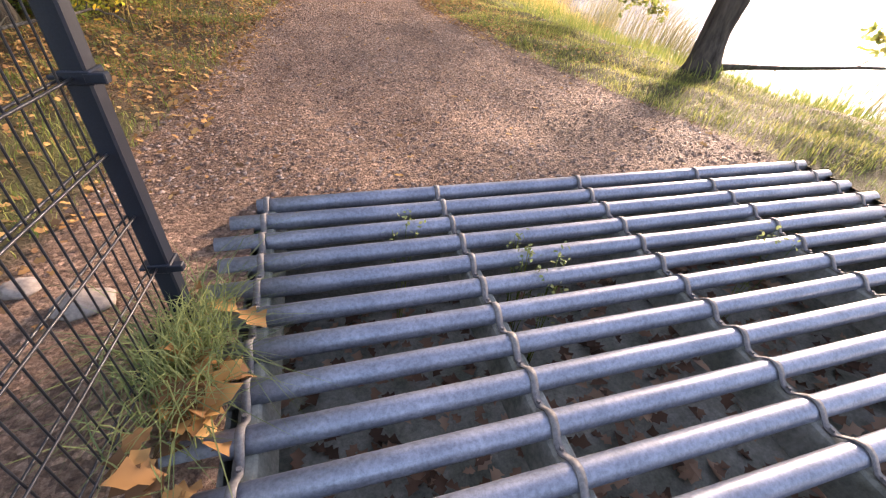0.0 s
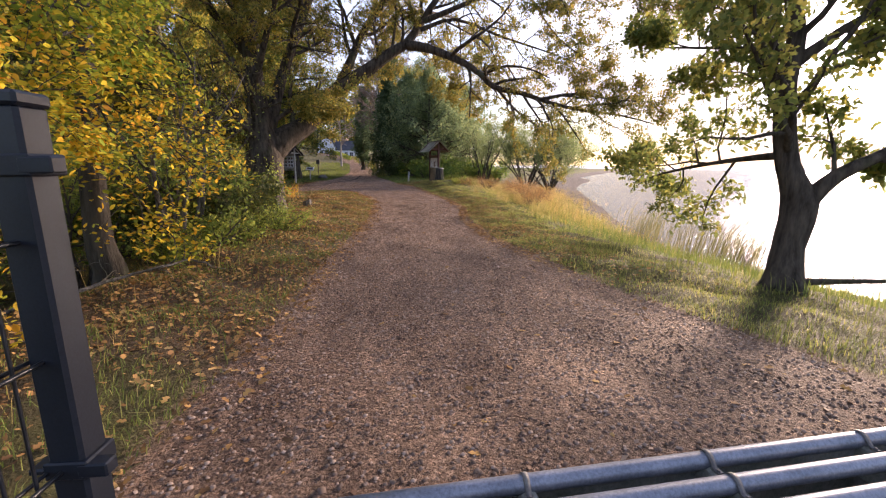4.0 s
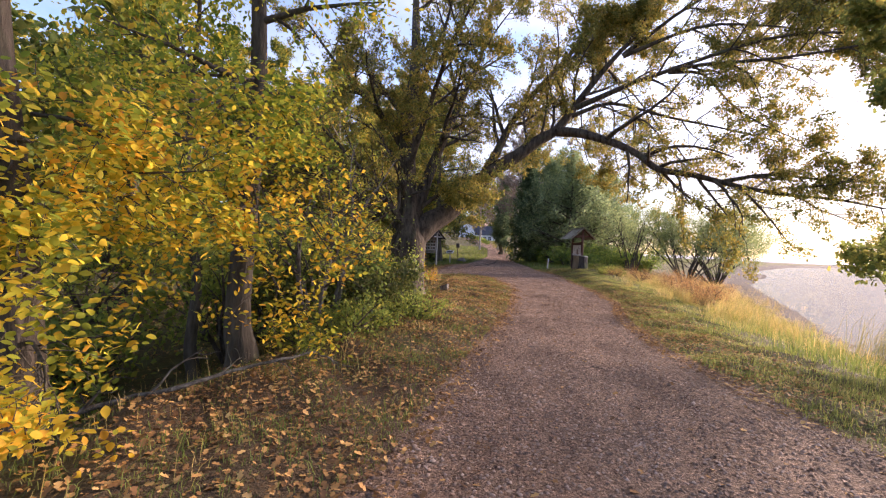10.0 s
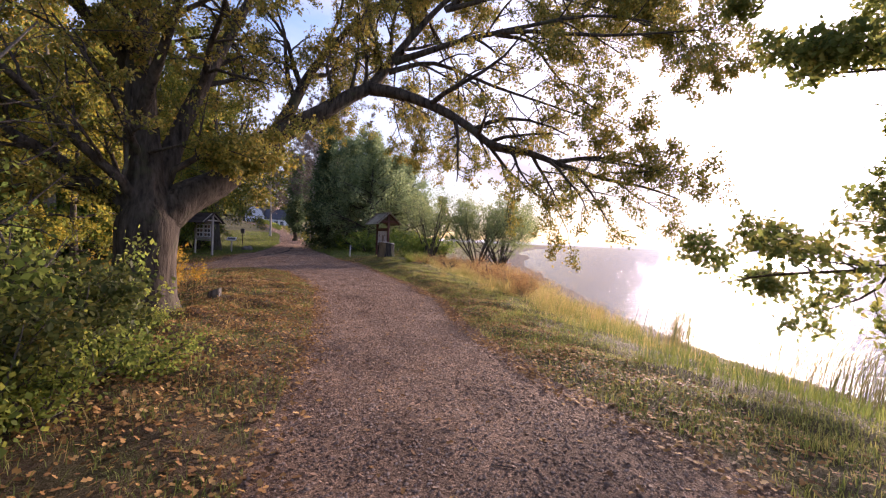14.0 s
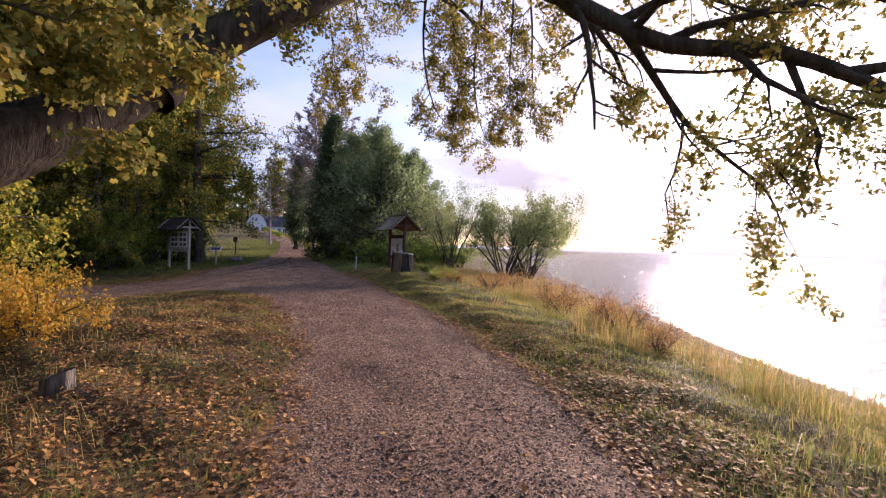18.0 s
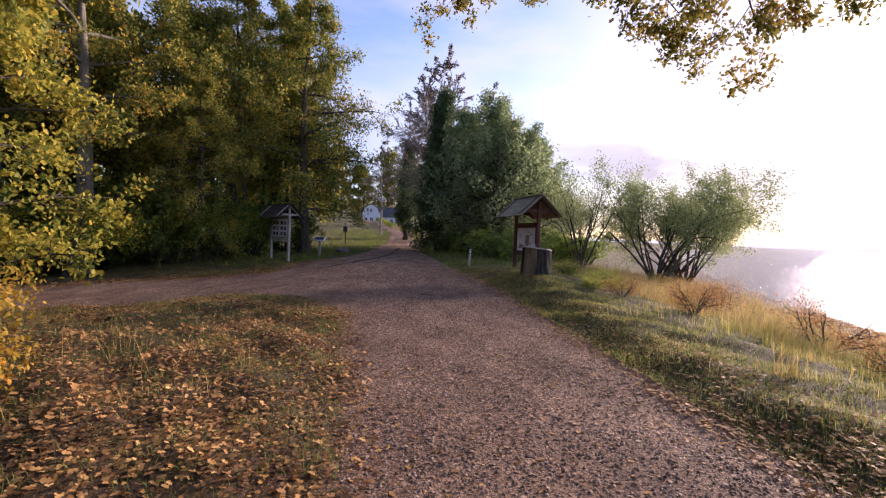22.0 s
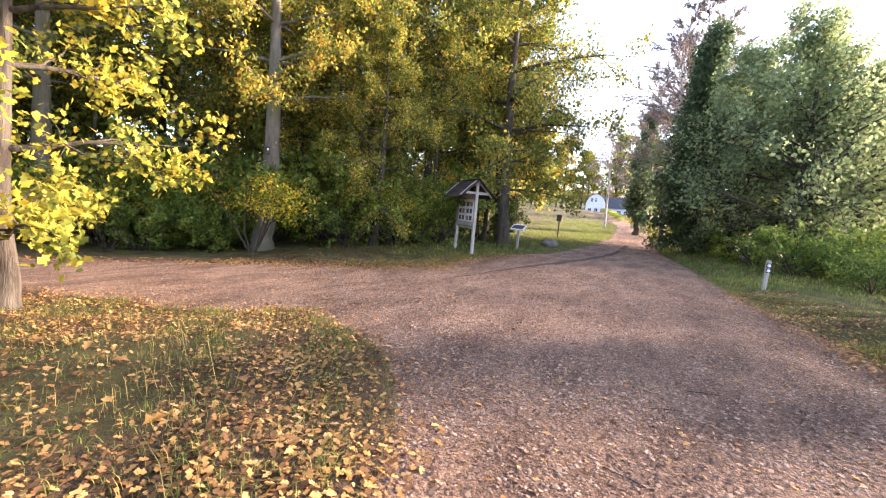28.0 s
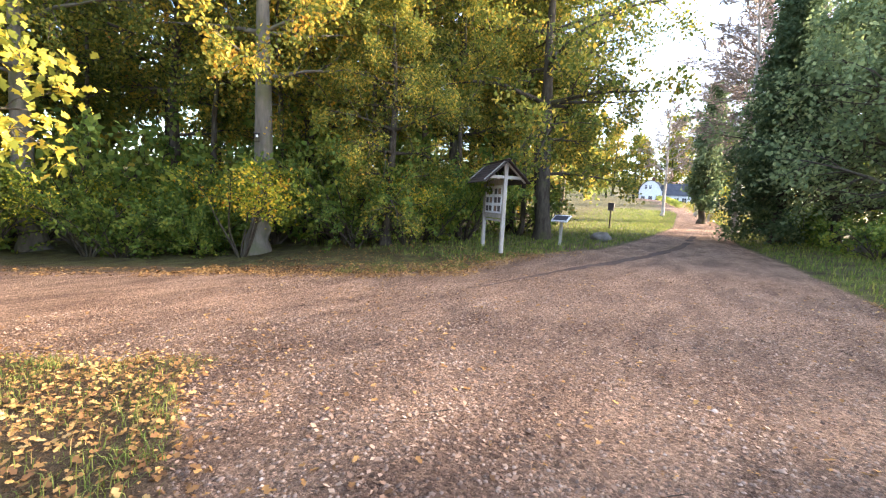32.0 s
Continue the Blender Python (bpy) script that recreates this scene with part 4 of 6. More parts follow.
for i, (line, rad, r0, kids) in enumerate(mains):
    if rad is None:
        rad = interp(np.linspace(0, 1, len(line)), [0, 0.2, 1], [r0 * 1.25, r0 * 0.85, max(0.006, r0 * 0.12)])
    droop = 0.07 if i in (2, 3, 4, 5, 6, 7) else 0.03
    if 18 <= i <= 28:
        sp = [(kids + 5, 0.17 if i < 25 else 0.30, 0.8, 0.03, 0.30), (4, 0.55, 0.9, 0.05, 0.15)]
    elif i in (2, 4, 5, 6, 7):
        sp = [(kids + 2, 0.24, 0.8, 0.07, 0.15), (5, 0.42, 0.85, 0.07, 0.2), (2, 0.55, 0.8, 0.08, 0.2)]
    elif i == 1:
        sp = [(kids + 2, 0.24, 0.8, 0.02, 0.48), (7, 0.42, 0.85, 0.06, 0.12), (4, 0.5, 0.8, 0.08, 0.2)]
    elif i == 3:
        sp = [(kids, 0.42, 0.8, 0.05, 0.2), (4, 0.5, 0.8, 0.06, 0.2)]
    else:
        sp = [(kids + 3, 0.34, 0.85, droop, 0.32 if i == 0 else 0.20), (7, 0.42, 0.85, 0.06, 0.12), (4, 0.5, 0.8, 0.08, 0.2)]
    grow(rg, line, rad, 0, sp, limbs, spots)
# leafy shoots straight off the stout limbs
for k in (1, 8, 9, 10, 11):
    line = mains[k][0]
    half = line[3:18] if k == 1 else line[: max(4, len(line) // 2 + 1)]
    lims, sps = [], []
    grow(rg, half, np.full(len(half), 0.03), 1, [None, (9, 0.15, 1.1, 0.03, 0.34), (4, 0.6, 0.9, 0.06, 0.2)], lims, sps)
    limbs += [(q[0], q[1], 4, 2) for q in lims[1:]]
    spots += sps
tree_parts(oak, limbs, spots, OAK_BARK, OAK_LEAF, rg, 8, 0.062, 0.064, LEAF_OAK)

# ---- oak on the bank ----
rg = np.random.default_rng(23)
SX, SY = 4.88, 4.78
sz = gz(SX, SY)
shore_oak = empty("oak_tree", SX, SY, sz)
tagged(shore_oak, "leaning young oak on the lake bank, green leaves", "tree")
ctr = np.array([SX, SY, sz])
st = smooth_line(rel((SX, SY, sz - 0.1), (SX, SY, sz + 0.1), (4.92, 4.83, 0.5), (4.98, 4.83, 1.0), (4.83, 4.92, 1.48), (4.75, 4.97, 1.94), (4.72, 5.0, 2.45), (4.76, 5.0, 2.9), (4.7, 5.1, 3.5), (4.9, 5.4, 4.6), (5.1, 5.7, 6.0)), 3)
st_r = interp(st[:, 2], [0, 0.15, 0.5, 1.0, 1.4, 3.0, 6], [0.27, 0.20, 0.165, 0.19, 0.125, 0.09, 0.02])
mains = [
    (st, st_r),
    (smooth_line(rel((4.97, 4.82, 0.98), (5.25, 4.68, 1.36), (5.7, 4.5, 1.66), (6.6, 4.6, 2.1), (7.8, 4.6, 2.6)), 3), None, 0.10),
    (smooth_line(rel((4.88, 4.95, 1.6), (5.1, 5.9, 1.56), (5.4, 7.2, 1.45), (5.9, 8.9, 1.25), (6.35, 10.1, 1.0)), 3), None, 0.045),
    (smooth_line(rel((4.74, 5.0, 2.35), (4.8, 5.6, 2.9), (5.05, 6.8, 3.25), (5.0, 8.2, 3.6)), 3), None, 0.045),
    (smooth_line(rel((4.75, 5.0, 2.6), (5.4, 4.8, 3.1), (6.4, 4.7, 3.5), (7.6, 4.6, 3.7)), 3), None, 0.06),
    (smooth_line(rel((4.85, 5.3, 4.2), (4.6, 6.2, 4.7), (4.8, 7.6, 5.0), (5.4, 9.0, 4.8)), 3), None, 0.045),
    (smooth_line(rel((4.95, 4.72, 0.10), (5.25, 4.45, 0.17), (5.7, 4.15, 0.24), (6.6, 3.7, 0.36), (7.6, 3.3, 0.30)), 3), None, 0.042),
    (smooth_line(rel((4.9, 5.4, 4.5), (6.0, 6.2, 5.0), (6.8, 7.4, 5.0), (7.4, 8.8, 4.6)), 3), None, 0.045),
]
limbs, spots = [], []
for i, mn in enumerate(mains):
    line = mn[0]
    rad = mn[1] if mn[1] is not None else interp(np.linspace(0, 1, len(line)), [0, 0.2, 1], [mn[2] * 1.25, mn[2] * 0.85, 0.008])
    grow(rg, line, rad, 0, [(11, 0.30, 0.85, 0.02, 0.38 if i == 0 else 0.22), (5, 0.48, 0.8, 0.05, 0.2)] if i != 6 else [(2, 0.2, 0.6, 0.0, 0.6), (2, 0.3, 0.8, 0.0, 0.5)], limbs, spots)
tree_parts(shore_oak, limbs, spots, OAK_BARK, SHORE_OAK_LEAF, rg, 9, 0.07, 0.085, LEAF_OAK)


# ---- trees from a few numbers ----
def simple_tree(name, label, seed, height, radius, crown_from, reach, count, leaf_mat, bark_mat, per=7, size=0.2, spread=0.35, shape=LEAF_QUAD, lean=(0, 0), droop=0.03, spec=None, rise=0.5, taper=0.55, flat=0.25, twigs=TWIG, joined=False, thick=0.0, cone=0.0):
    """An upright tree: a trunk with limbs from crown_from up, reaching out the most at a third of the crown."""
    g = np.random.default_rng(seed)
    root = new(name)
    tagged(root, label, "tree")
    hs_ = np.array([-0.15, 0.12, 0.5, 1.5, height * 0.35, height * 0.6, height * 0.8, height])
    wob = g.normal(0, 0.012 * height, (8, 2)) * np.linspace(0, 1, 8)[:, None]
    line = smooth_line([(lean[0] * h_ + w_[0], lean[1] * h_ + w_[1], h_) for h_, w_ in zip(hs_, wob)], 3)
    rad = interp(line[:, 2], [-0.1, 0.15, 0.6, height * 0.5, height], [radius * 1.5, radius * 1.25, radius, radius * taper, 0.015])
    limbs, spots = [(line, rad, 12, 0)], []
    for c in range(count):
        u = (c + g.uniform(0.2, 0.8)) / count
        h_ = crown_from + (height * 0.97 - crown_from) * u
        k = np.searchsorted(line[:, 2], h_)
        at = line[min(k, len(line) - 1)]
        long_ = reach * (0.55 + 0.45 * math.sin(math.pi * min(1, u * 1.15 + 0.12))) * (1.1 - 0.75 * u) * g.uniform(0.7, 1.2)
        long_ *= (1.05 - u) ** (0.6 * cone) * (1 - 0.25 * cone * (u > 0.6))
        az = c * 2.4 + g.uniform(-0.5, 0.5)
        way = (math.cos(az), math.sin(az), rise * (0.4 + u))
        ln = branch_line(g, at, way, long_, droop, 0.10, 6)
        r1 = min(rad[min(k, len(rad) - 1)] * 0.6, 0.02 + 0.016 * long_)
        grow(g, ln, np.linspace(r1, 0.006, len(ln)), 1, [None] + (spec or [(6, 0.42, 0.8, 0.05, 0.15)]), limbs, spots)
    limbs = [(q[0], np.maximum(q[1], thick), q[2], q[3]) for q in limbs]
    tree_parts(root, limbs, spots, bark_mat, leaf_mat, g, per, spread, size, shape, flat, twigs=twigs, joined=joined)
    return root


def put(ob, x, y, rz=0.0, s=1.0, sink=0.0, sz_=None):
    ob.matrix_basis = pose(x, y, gz(x, y) - sink, 0, 0, rz) @ Matrix.Diagonal((s, s, sz_ or s, 1))
    return ob


def again(ob, x, y, rz, s=1.0, label=""):
    c = copy_thing(ob, Matrix.Identity(4))
    put(c, x, y, rz, s)
    if label:
        c["label"] = label
    return c


# ---- thicket on the near verge ----
b1 = put(simple_tree("beech_tree", "grey beech trunk with low yellow autumn leaves", 31, 10.5, 0.155, 3.2, 2.3, 18, BEECH_LEAF, OAK_BARK, 4, 0.066, 0.13, LEAF_LEAN, (-0.06, -0.05), 0.02, [(7, 0.42, 0.8, 0.05, 0.12), (3, 0.5, 0.8, 0.06, 0.2)], 0.35), -3.75, 4.32, 0)
b1["group"] = "beeches of the thicket"
b2 = put(simple_tree("beech_tree", "thin young beech with yellow-green leaves", 32, 6.5, 0.075, 2.6, 1.9, 12, BEECH_LEAF, DARK_BARK, 5, 0.066, 0.13, LEAF_LEAN, (-0.03, -0.02), 0.03, [(6, 0.42, 0.8, 0.05, 0.12), (3, 0.5, 0.8, 0.06, 0.2)], 0.3), -4.45, 7.0, 0)
b2["group"] = "beeches of the thicket"
b3 = put(simple_tree("beech_tree", "dark beech trunk with green and yellow leaves", 33, 9.5, 0.14, 2.6, 2.0, 14, BEECH_LEAF, DARK_BARK, 4, 0.066, 0.14, LEAF_LEAN, (0.0, 0.0), 0.02, [(6, 0.42, 0.8, 0.05, 0.12), (3, 0.5, 0.8, 0.06, 0.2)], 0.4), -3.27, 6.3, 80)
b3["group"] = "beeches of the thicket"
# low boughs of yellow leaves that hang beside the path
g = np.random.default_rng(41)
for ob, boughs in (
    (b1, [((0.0, 0.0, 2.0), (0.14, -0.99, -0.04), 1.45), ((0.0, 0.0, 2.3), (0.5, -0.85, -0.18), 1.35), ((0.0, 0.0, 2.5), (0.95, -0.26, -0.14), 0.92), ((0.0, 0.0, 2.1), (0.99, 0.12, 0.01), 1.31), ((0.0, 0.0, 1.9), (0.81, -0.58, -0.07), 1.18), ((0.0, 0.0, 1.2), (0.58, -0.81, -0.08), 1.59), ((0.0, 0.0, 0.8), (0.9, -0.43, 0.07), 1.27)]),
    (b3, [((0.0, 0.0, 2.6), (0.67, -0.2, -0.71), 1.8), ((0.0, 0.0, 2.4), (0.47, -0.73, -0.5), 1.45), ((0.0, 0.0, 1.9), (0.17, -0.92, -0.35), 1.59), ((0.0, 0.0, 1.5), (0.69, -0.49, -0.53), 1.49), ((0.0, 0.0, 2.9), (0.02, -0.88, -0.47), 1.81), ((0.0, 0.0, 3.2), (0.83, -0.43, -0.37), 1.36), ((0.0, 0.0, 3.4), (0.37, -0.87, -0.33), 1.61)]),
):
    lims, sps = [], []
    inv = ob.matrix_basis.to_3x3().inverted()
    for at, way, ln in boughs:
        w_ = inv @ Vector(way)
        p_ = inv @ Vector(at)
        line = branch_line(g, p_, w_, ln, 0.05, 0.08, 6)
        grow(g, line, np.linspace(0.02, 0.005, 6), 1, [None, (8, 0.5, 0.75, 0.05, 0.15), (4, 0.5, 0.8, 0.05, 0.2)], lims, sps)
    for q in lims:
        if q[3] == 1:
            under(tubes_object("bough", [q[:3]], DARK_BARK), ob)
    tagged(under(tubes_object("twigs", [q[:3] for q in lims if q[3] > 1], DARK_BARK), ob), kind="stuff")
    sp = np.array(sps)
    sp = np.concatenate([np.repeat(sp[sp[:, 2] >= 1.45], 5, 0), np.repeat(sp[sp[:, 2] < 1.45], 3, 0)])
    sp = sp + g.normal(0, 0.07, sp.shape)
    high = sp[:, 2] + g.normal(0, 0.18, len(sp)) > 2.25
    for mat_, at_ in ((BEECH_LEAF, sp[high]), (GOLD_BEECH, sp[~high])):
        tagged(under(leaves_object("low_leaves", at_, mat_, g, 0.062, 0.3, LEAF_BEECH, 0.55), ob), kind="stuff")


def shrub(name, label, seed, height, reach, stems, leaf_mat, per=8, size=0.05, spread=0.10, bark_mat=TWIG, spec=None, upright=1.3, shape=LEAF_OVAL):
    g = np.random.default_rng(seed)
    root = new(name)
    tagged(root, label, "shrub")
    limbs, spots = [], []
    for c in range(stems):
        az = c * 2.4 + g.uniform(-0.5, 0.5)
        out = g.uniform(0.25, 1.0)
        way = (math.cos(az) * out, math.sin(az) * out, upright * g.uniform(0.7, 1.2))
        start = (math.cos(az) * 0.1 * reach * out, math.sin(az) * 0.1 * reach * out, -0.05)
        long_ = math.hypot(reach * out, height) * g.uniform(0.7, 1.05)
        ln = branch_line(g, start, way, long_, 0.04, 0.12, 7)
        r1 = 0.012 + 0.010 * long_
        grow(g, ln, np.linspace(r1, 0.005, 7), 1, [None] + (spec or [(8, 0.42, 0.8, 0.03, 0.2), (4, 0.5, 0.8, 0.04, 0.2)]), limbs, spots)
    stems_ = [q for q in limbs if q[3] == 1]
    for q in stems_:
        under(tubes_object("stem", [q[:3]], bark_mat), root)
    tagged(under(tubes_object("twigs", [q[:3] for q in limbs if q[3] >= 2], TWIG), root), kind="stuff")
    if per:
        sp = np.repeat(np.array(spots), per, 0)
        sp = sp + g.normal(0, spread, sp.shape)
        sp = sp[sp[:, 2] > 0.03]
        tagged(under(leaves_object("leaves", sp, leaf_mat, g, size, 0.35, shape, 0.2), root), kind="stuff")
    return root


thorn = put(shrub("hawthorn_bush", "dense green hawthorn bush on the verge", 51, 2.6, 1.3, 8, SHRUB_LEAF, 3, 0.085, 0.09, shape=LEAF_QUAD), -3.75, 9.0, 0, 0.9)
thorn["group"] = "hawthorns in the thicket"
again(thorn, -3.6, 10.7, 70, 0.72)
again(thorn, -4.6, 8.0, 140, 0.95)
again(thorn, -5.4, 10.6, 200, 1.0)
again(thorn, -4.9, 9.4, 250, 0.8)
again(thorn, -6.4, 12.5, 20, 1.1)
young = put(shrub("young_hawthorn", "low leafy hawthorn shrub beside fallen leaves", 57, 1.25, 0.75, 6, SCRUB_LEAF, 4, 0.072, 0.06, GREY_STICK, [(6, 0.45, 0.8, 0.03, 0.15), (3, 0.5, 0.8, 0.04, 0.2)], 1.3), -2.65, 9.9)
young["group"] = "young hawthorns on the verge"
for x, y, rz, s in ((-2.95, 11.2, 160, 0.95), (-2.5, 8.5, 20, 0.8), (-3.2, 9.2, 70, 1.2), (-3.4, 8.0, 250, 1.0), (-3.9, 11.9, 200, 1.2), (-3.3, 12.0, 40, 0.8)):
    again(young, x, y, rz, s)
for x, y, rz, s in ((-8.5, 7.0, 40, 1.0), (-9.5, 10.0, 130, 1.1), (-8.0, 3.0, 210, 0.8), (-11.0, 4.5, 300, 1.1), (-10.0, 15.0, 20, 1.0), (-7.5, 16.0, 80, 0.8)):
    again(thorn, x, y, rz, s)
bram = put(shrub("bramble_bush", "low green bramble with a few brown leaves", 53, 0.55, 0.9, 9, SHRUB_LEAF, 5, 0.055, 0.08, TWIG, [(6, 0.45, 0.8, 0.06, 0.1)], 0.7, LEAF_QUAD), -2.55, 7.4)
bram["group"] = "brambles in the thicket"
for x, y, rz, s in ((-2.2, 8.6, 40, 0.8), (-2.7, 6.9, 90, 0.6), (-2.05, 9.9, 260, 0.8), (5.6, 27.0, 15, 0.7), (6.4, 27.9, 130, 0.8), (5.0, 26.2, 240, 0.5), (5.7, 29.6, 60, 0.7), (-5.6, 6.4, 120, 1.7), (-5.8, 2.4, 75, 1.8), (-7.0, 4.5, 10, 2.0), (-4.6, 0.6, 20, 1.3), (-2.5, 12.3, 33, 0.5)):
    again(bram, x, y, rz, s)
sap = put(shrub("bare_sapling", "slender many-stemmed sapling with sparse leaves", 55, 3.2, 0.7, 5, SHRUB_LEAF, 1, 0.04, 0.12, GREY_STICK, [(6, 0.35, 0.7, 0.0, 0.3), (3, 0.5, 0.8, 0.02, 0.2)], 3.0), -3.0, 7.9)
again(sap, -2.9, 9.6, 120, 0.75)
again(sap, -2.9, 7.4, 210, 0.85)
again(sap, -3.6, 8.4, 300, 1.0)

# fallen branch along the verge
fb = empty("fallen_branch", -3.1, 4.9, gz(-3.1, 4.9))
tagged(fb, "bare grey fallen branch lying at the foot of trees", "branch")
ctr = np.array([-3.1, 4.9, gz(-3.1, 4.9)])
line = smooth_line([np.array((x, y, gz(x, y) + h_)) - ctr for x, y, h_ in ((-3.8, 3.2, 0.06), (-4.0, 3.8, 0.05), (-3.85, 4.25, 0.06), (-3.55, 4.75, 0.08), (-3.05, 4.95, 0.06), (-2.75, 5.3, 0.12), (-2.4, 5.65, 0.18), (-2.15, 5.92, 0.20), (-1.95, 5.95, 0.12))], 4)
g = np.random.default_rng(61)
lims, sps = [], []
grow(g, line + g.normal(0, 0.008, line.shape), np.linspace(0.034, 0.008, len(line)), 0, [(7, 0.16, 0.7, -0.05, 0.2), (2, 0.4, 0.7, 0.0, 0.3)], lims, sps)
under(tubes_object("bough", [lims[0][:2] + (9,)], GREY_STICK), fb)
for q in lims[1:]:
    under(tubes_object("twig", [q[:3]], GREY_STICK), fb)

# maple and orange beech scrub by the fork in the way
maple = put(simple_tree("maple_tree", "yellow-leaved maple on the verge by the fork", 71, 8.5, 0.14, 0.9, 2.5, 22, MAPLE_LEAF, DARK_BARK, 4, 0.13, 0.13, LEAF_LOBED, (0.0, 0.0), 0.05, [(7, 0.42, 0.8, 0.07, 0.15), (3, 0.5, 0.8, 0.06, 0.2)], 0.35), -8.7, 24.95, 0)
bush = put(shrub("beech_scrub", "low orange-leaved beech scrub on the verge", 73, 1.1, 0.8, 7, ORANGE_LEAF, 5, 0.06, 0.09, TWIG, [(5, 0.45, 0.8, 0.03, 0.1), (3, 0.5, 0.8, 0.0, 0.2)], 0.9), -4.2, 19.2)
bush["group"] = "orange scrub by the fork"
again(bush, -4.9, 18.2, 90, 0.9)
again(bush, -4.9, 20.4, 200, 1.0)

# ---- wayside shelters with notice boards ----


def shelter(name, label, wood, roof_mat, length, ridge_z, rz, x, y, board, base):
    """Two posts in line, a pitched roof along them, tie beams and a notice board between."""
    root = empty(name, x, y, base, rz)
    tagged(root, label, "notice board")
    half, slope, over, rise_ = 0.66, 43.0, 0.28, ridge_z
    for py in (0.0, length):
        part("post", box(0.12, 0.12, rise_ - 0.03, (0, py, (rise_ - 0.03) / 2 - 0.04), bevel=0.012), wood, root)
        part("tie_beam", box(1.15, 0.10, 0.10, (0, py, rise_ - 0.50), bevel=0.008), wood, root)
        for s in (-1, 1):
            part("rafter", box(0.88, 0.09, 0.09, (s * 0.36, py, rise_ - 0.33), (0, s * slope, 0), bevel=0.008), wood, root)
    for s in (-1, 1):
        rows_ = 7
        run = half / math.cos(radians(slope)) + 0.10
        for k_ in range(rows_):
            d_ = (k_ + 0.5) * run / rows_
            at = (s * d_ * math.cos(radians(slope)), length / 2, rise_ - d_ * math.sin(radians(slope)) + 0.02)
            part("roof_board", box(run / rows_ + 0.035, length + 2 * over, 0.022, at, (0, s * (slope - 5), 0), bevel=0.004), roof_mat, root)
    part("ridge_board", box(0.14, length + 2 * over + 0.02, 0.03, (0, length / 2, rise_ + 0.045), bevel=0.008), roof_mat, root)
    lo, hi = board
    part("top_rail", box(0.07, length - 0.12, 0.14, (0, length / 2, hi + 0.07), bevel=0.006), wood, root)
    part("bottom_rail", box(0.07, length - 0.12, 0.10, (0, length / 2, lo - 0.05), bevel=0.006), wood, root)
    part("back_panel", box(0.03, length - 0.12, hi - lo, (0.02, length / 2, (lo + hi) / 2), bevel=0.0), wood, root)
    return root


kz = gz(4.3, 30.2) - 0.02
kiosk = shelter("notice_board_shelter", "red-brown wooden shelter with a faded poster", RED_WOOD, ROOF_WOOD, 1.88, 3.03 - kz, 9.8, 4.45, 29.3, (1.12 - kz, 2.02 - kz), kz)
poster = part("poster", box(0.012, 1.46, 0.82, (-0.018, 0.94, 1.57 - kz), bevel=0.0), PAPER, kiosk, "faded poster with brown drawings and small print")
g = np.random.default_rng(81)
for i in range(14):
    w_, h_ = g.uniform(0.10, 0.35), g.uniform(0.015, 0.03)
    part("print_line", box(0.004, w_, h_, (-0.026, 0.45 + 1.0 * g.uniform(), 1.25 - kz + 0.65 * g.uniform()), bevel=0.0), BROWN_INK if i % 2 else INK, poster)
for yy, zz, w_, h_ in ((0.75, 1.52 - kz, 0.16, 0.42), (0.9, 1.58 - kz, 0.10, 0.30), (1.35, 1.33 - kz, 0.22, 0.14), (0.5, 1.75 - kz, 0.2, 0.05)):
    part("drawing", box(0.004, w_, h_, (-0.027, yy, zz), (g.uniform(-15, 15), 0, 0), bevel=0.0), BROWN_INK, poster)
part("leaflet", box(0.006, 0.32, 0.36, (-0.035, 0.24, 1.26 - kz), bevel=0.0), WHITE, kiosk, "small pale notice pinned beside the poster")
sign = shelter("notice_board_shelter", "pale grey wooden shelter with pinned notices", GREY_WOOD, DARK_ROOF, 1.85, 2.85, 45.0, -6.15, 37.65, (1.15, 2.15), -0.02)
for yy, w_ in ((0.52, 0.74), (1.32, 0.74)):
    pan = part("notice_panel", box(0.02, w_, 0.90, (-0.025, yy, 1.66), bevel=0.004), WHITE, sign, "white notice panel with dark pictures")
    for i in range(6):
        part("picture", box(0.004, 0.24, 0.18, (-0.038, yy - 0.17 + 0.34 * (i % 2), 1.36 + 0.28 * (i // 2)), bevel=0.0), INK if (i + int(yy * 10)) % 3 else BROWN_INK, pan)
part("lower_panel", box(0.03, 1.6, 0.07, (0, 0.925, 0.98), bevel=0.004), GREY_WOOD, sign)

# ---- tall cut trunk in front of the shelter ----
g = np.random.default_rng(83)
stump = empty("tree_stump", 4.2, 28.47, gz(4.2, 28.47), 20)
tagged(stump, "tall stump with mossy bark and bare split side", "stump")


def stump_mesh(rad, h_, lo, hi, seed, lean_=0.0, rough_=0.05, segs=40, rings=12):
    q = np.random.default_rng(seed)
    ph = q.uniform(0, 6.3, 5)
    a_ = np.linspace(lo, hi, segs)
    vs = []
    for j in range(rings):
        u = j / (rings - 1)
        for a in a_:
            r_ = rad * (1.0 + 0.16 * (1 - u) ** 3 + rough_ * math.sin(3 * a + ph[0]) + rough_ * 0.7 * math.sin(7 * a + ph[1] + 2 * u) + rough_ * 0.5 * math.sin(15 * a + ph[2] + 3 * u) + q.normal(0, 0.006))
            vs.append((r_ * math.cos(a), r_ * math.sin(a), -0.1 + u * (h_ + 0.1 + lean_ * math.cos(a))))
    fs = [(j * segs + i, j * segs + i + 1, (j + 1) * segs + i + 1, (j + 1) * segs + i) for j in range(rings - 1) for i in range(segs - 1)]
    return np.array(vs), np.array(fs)


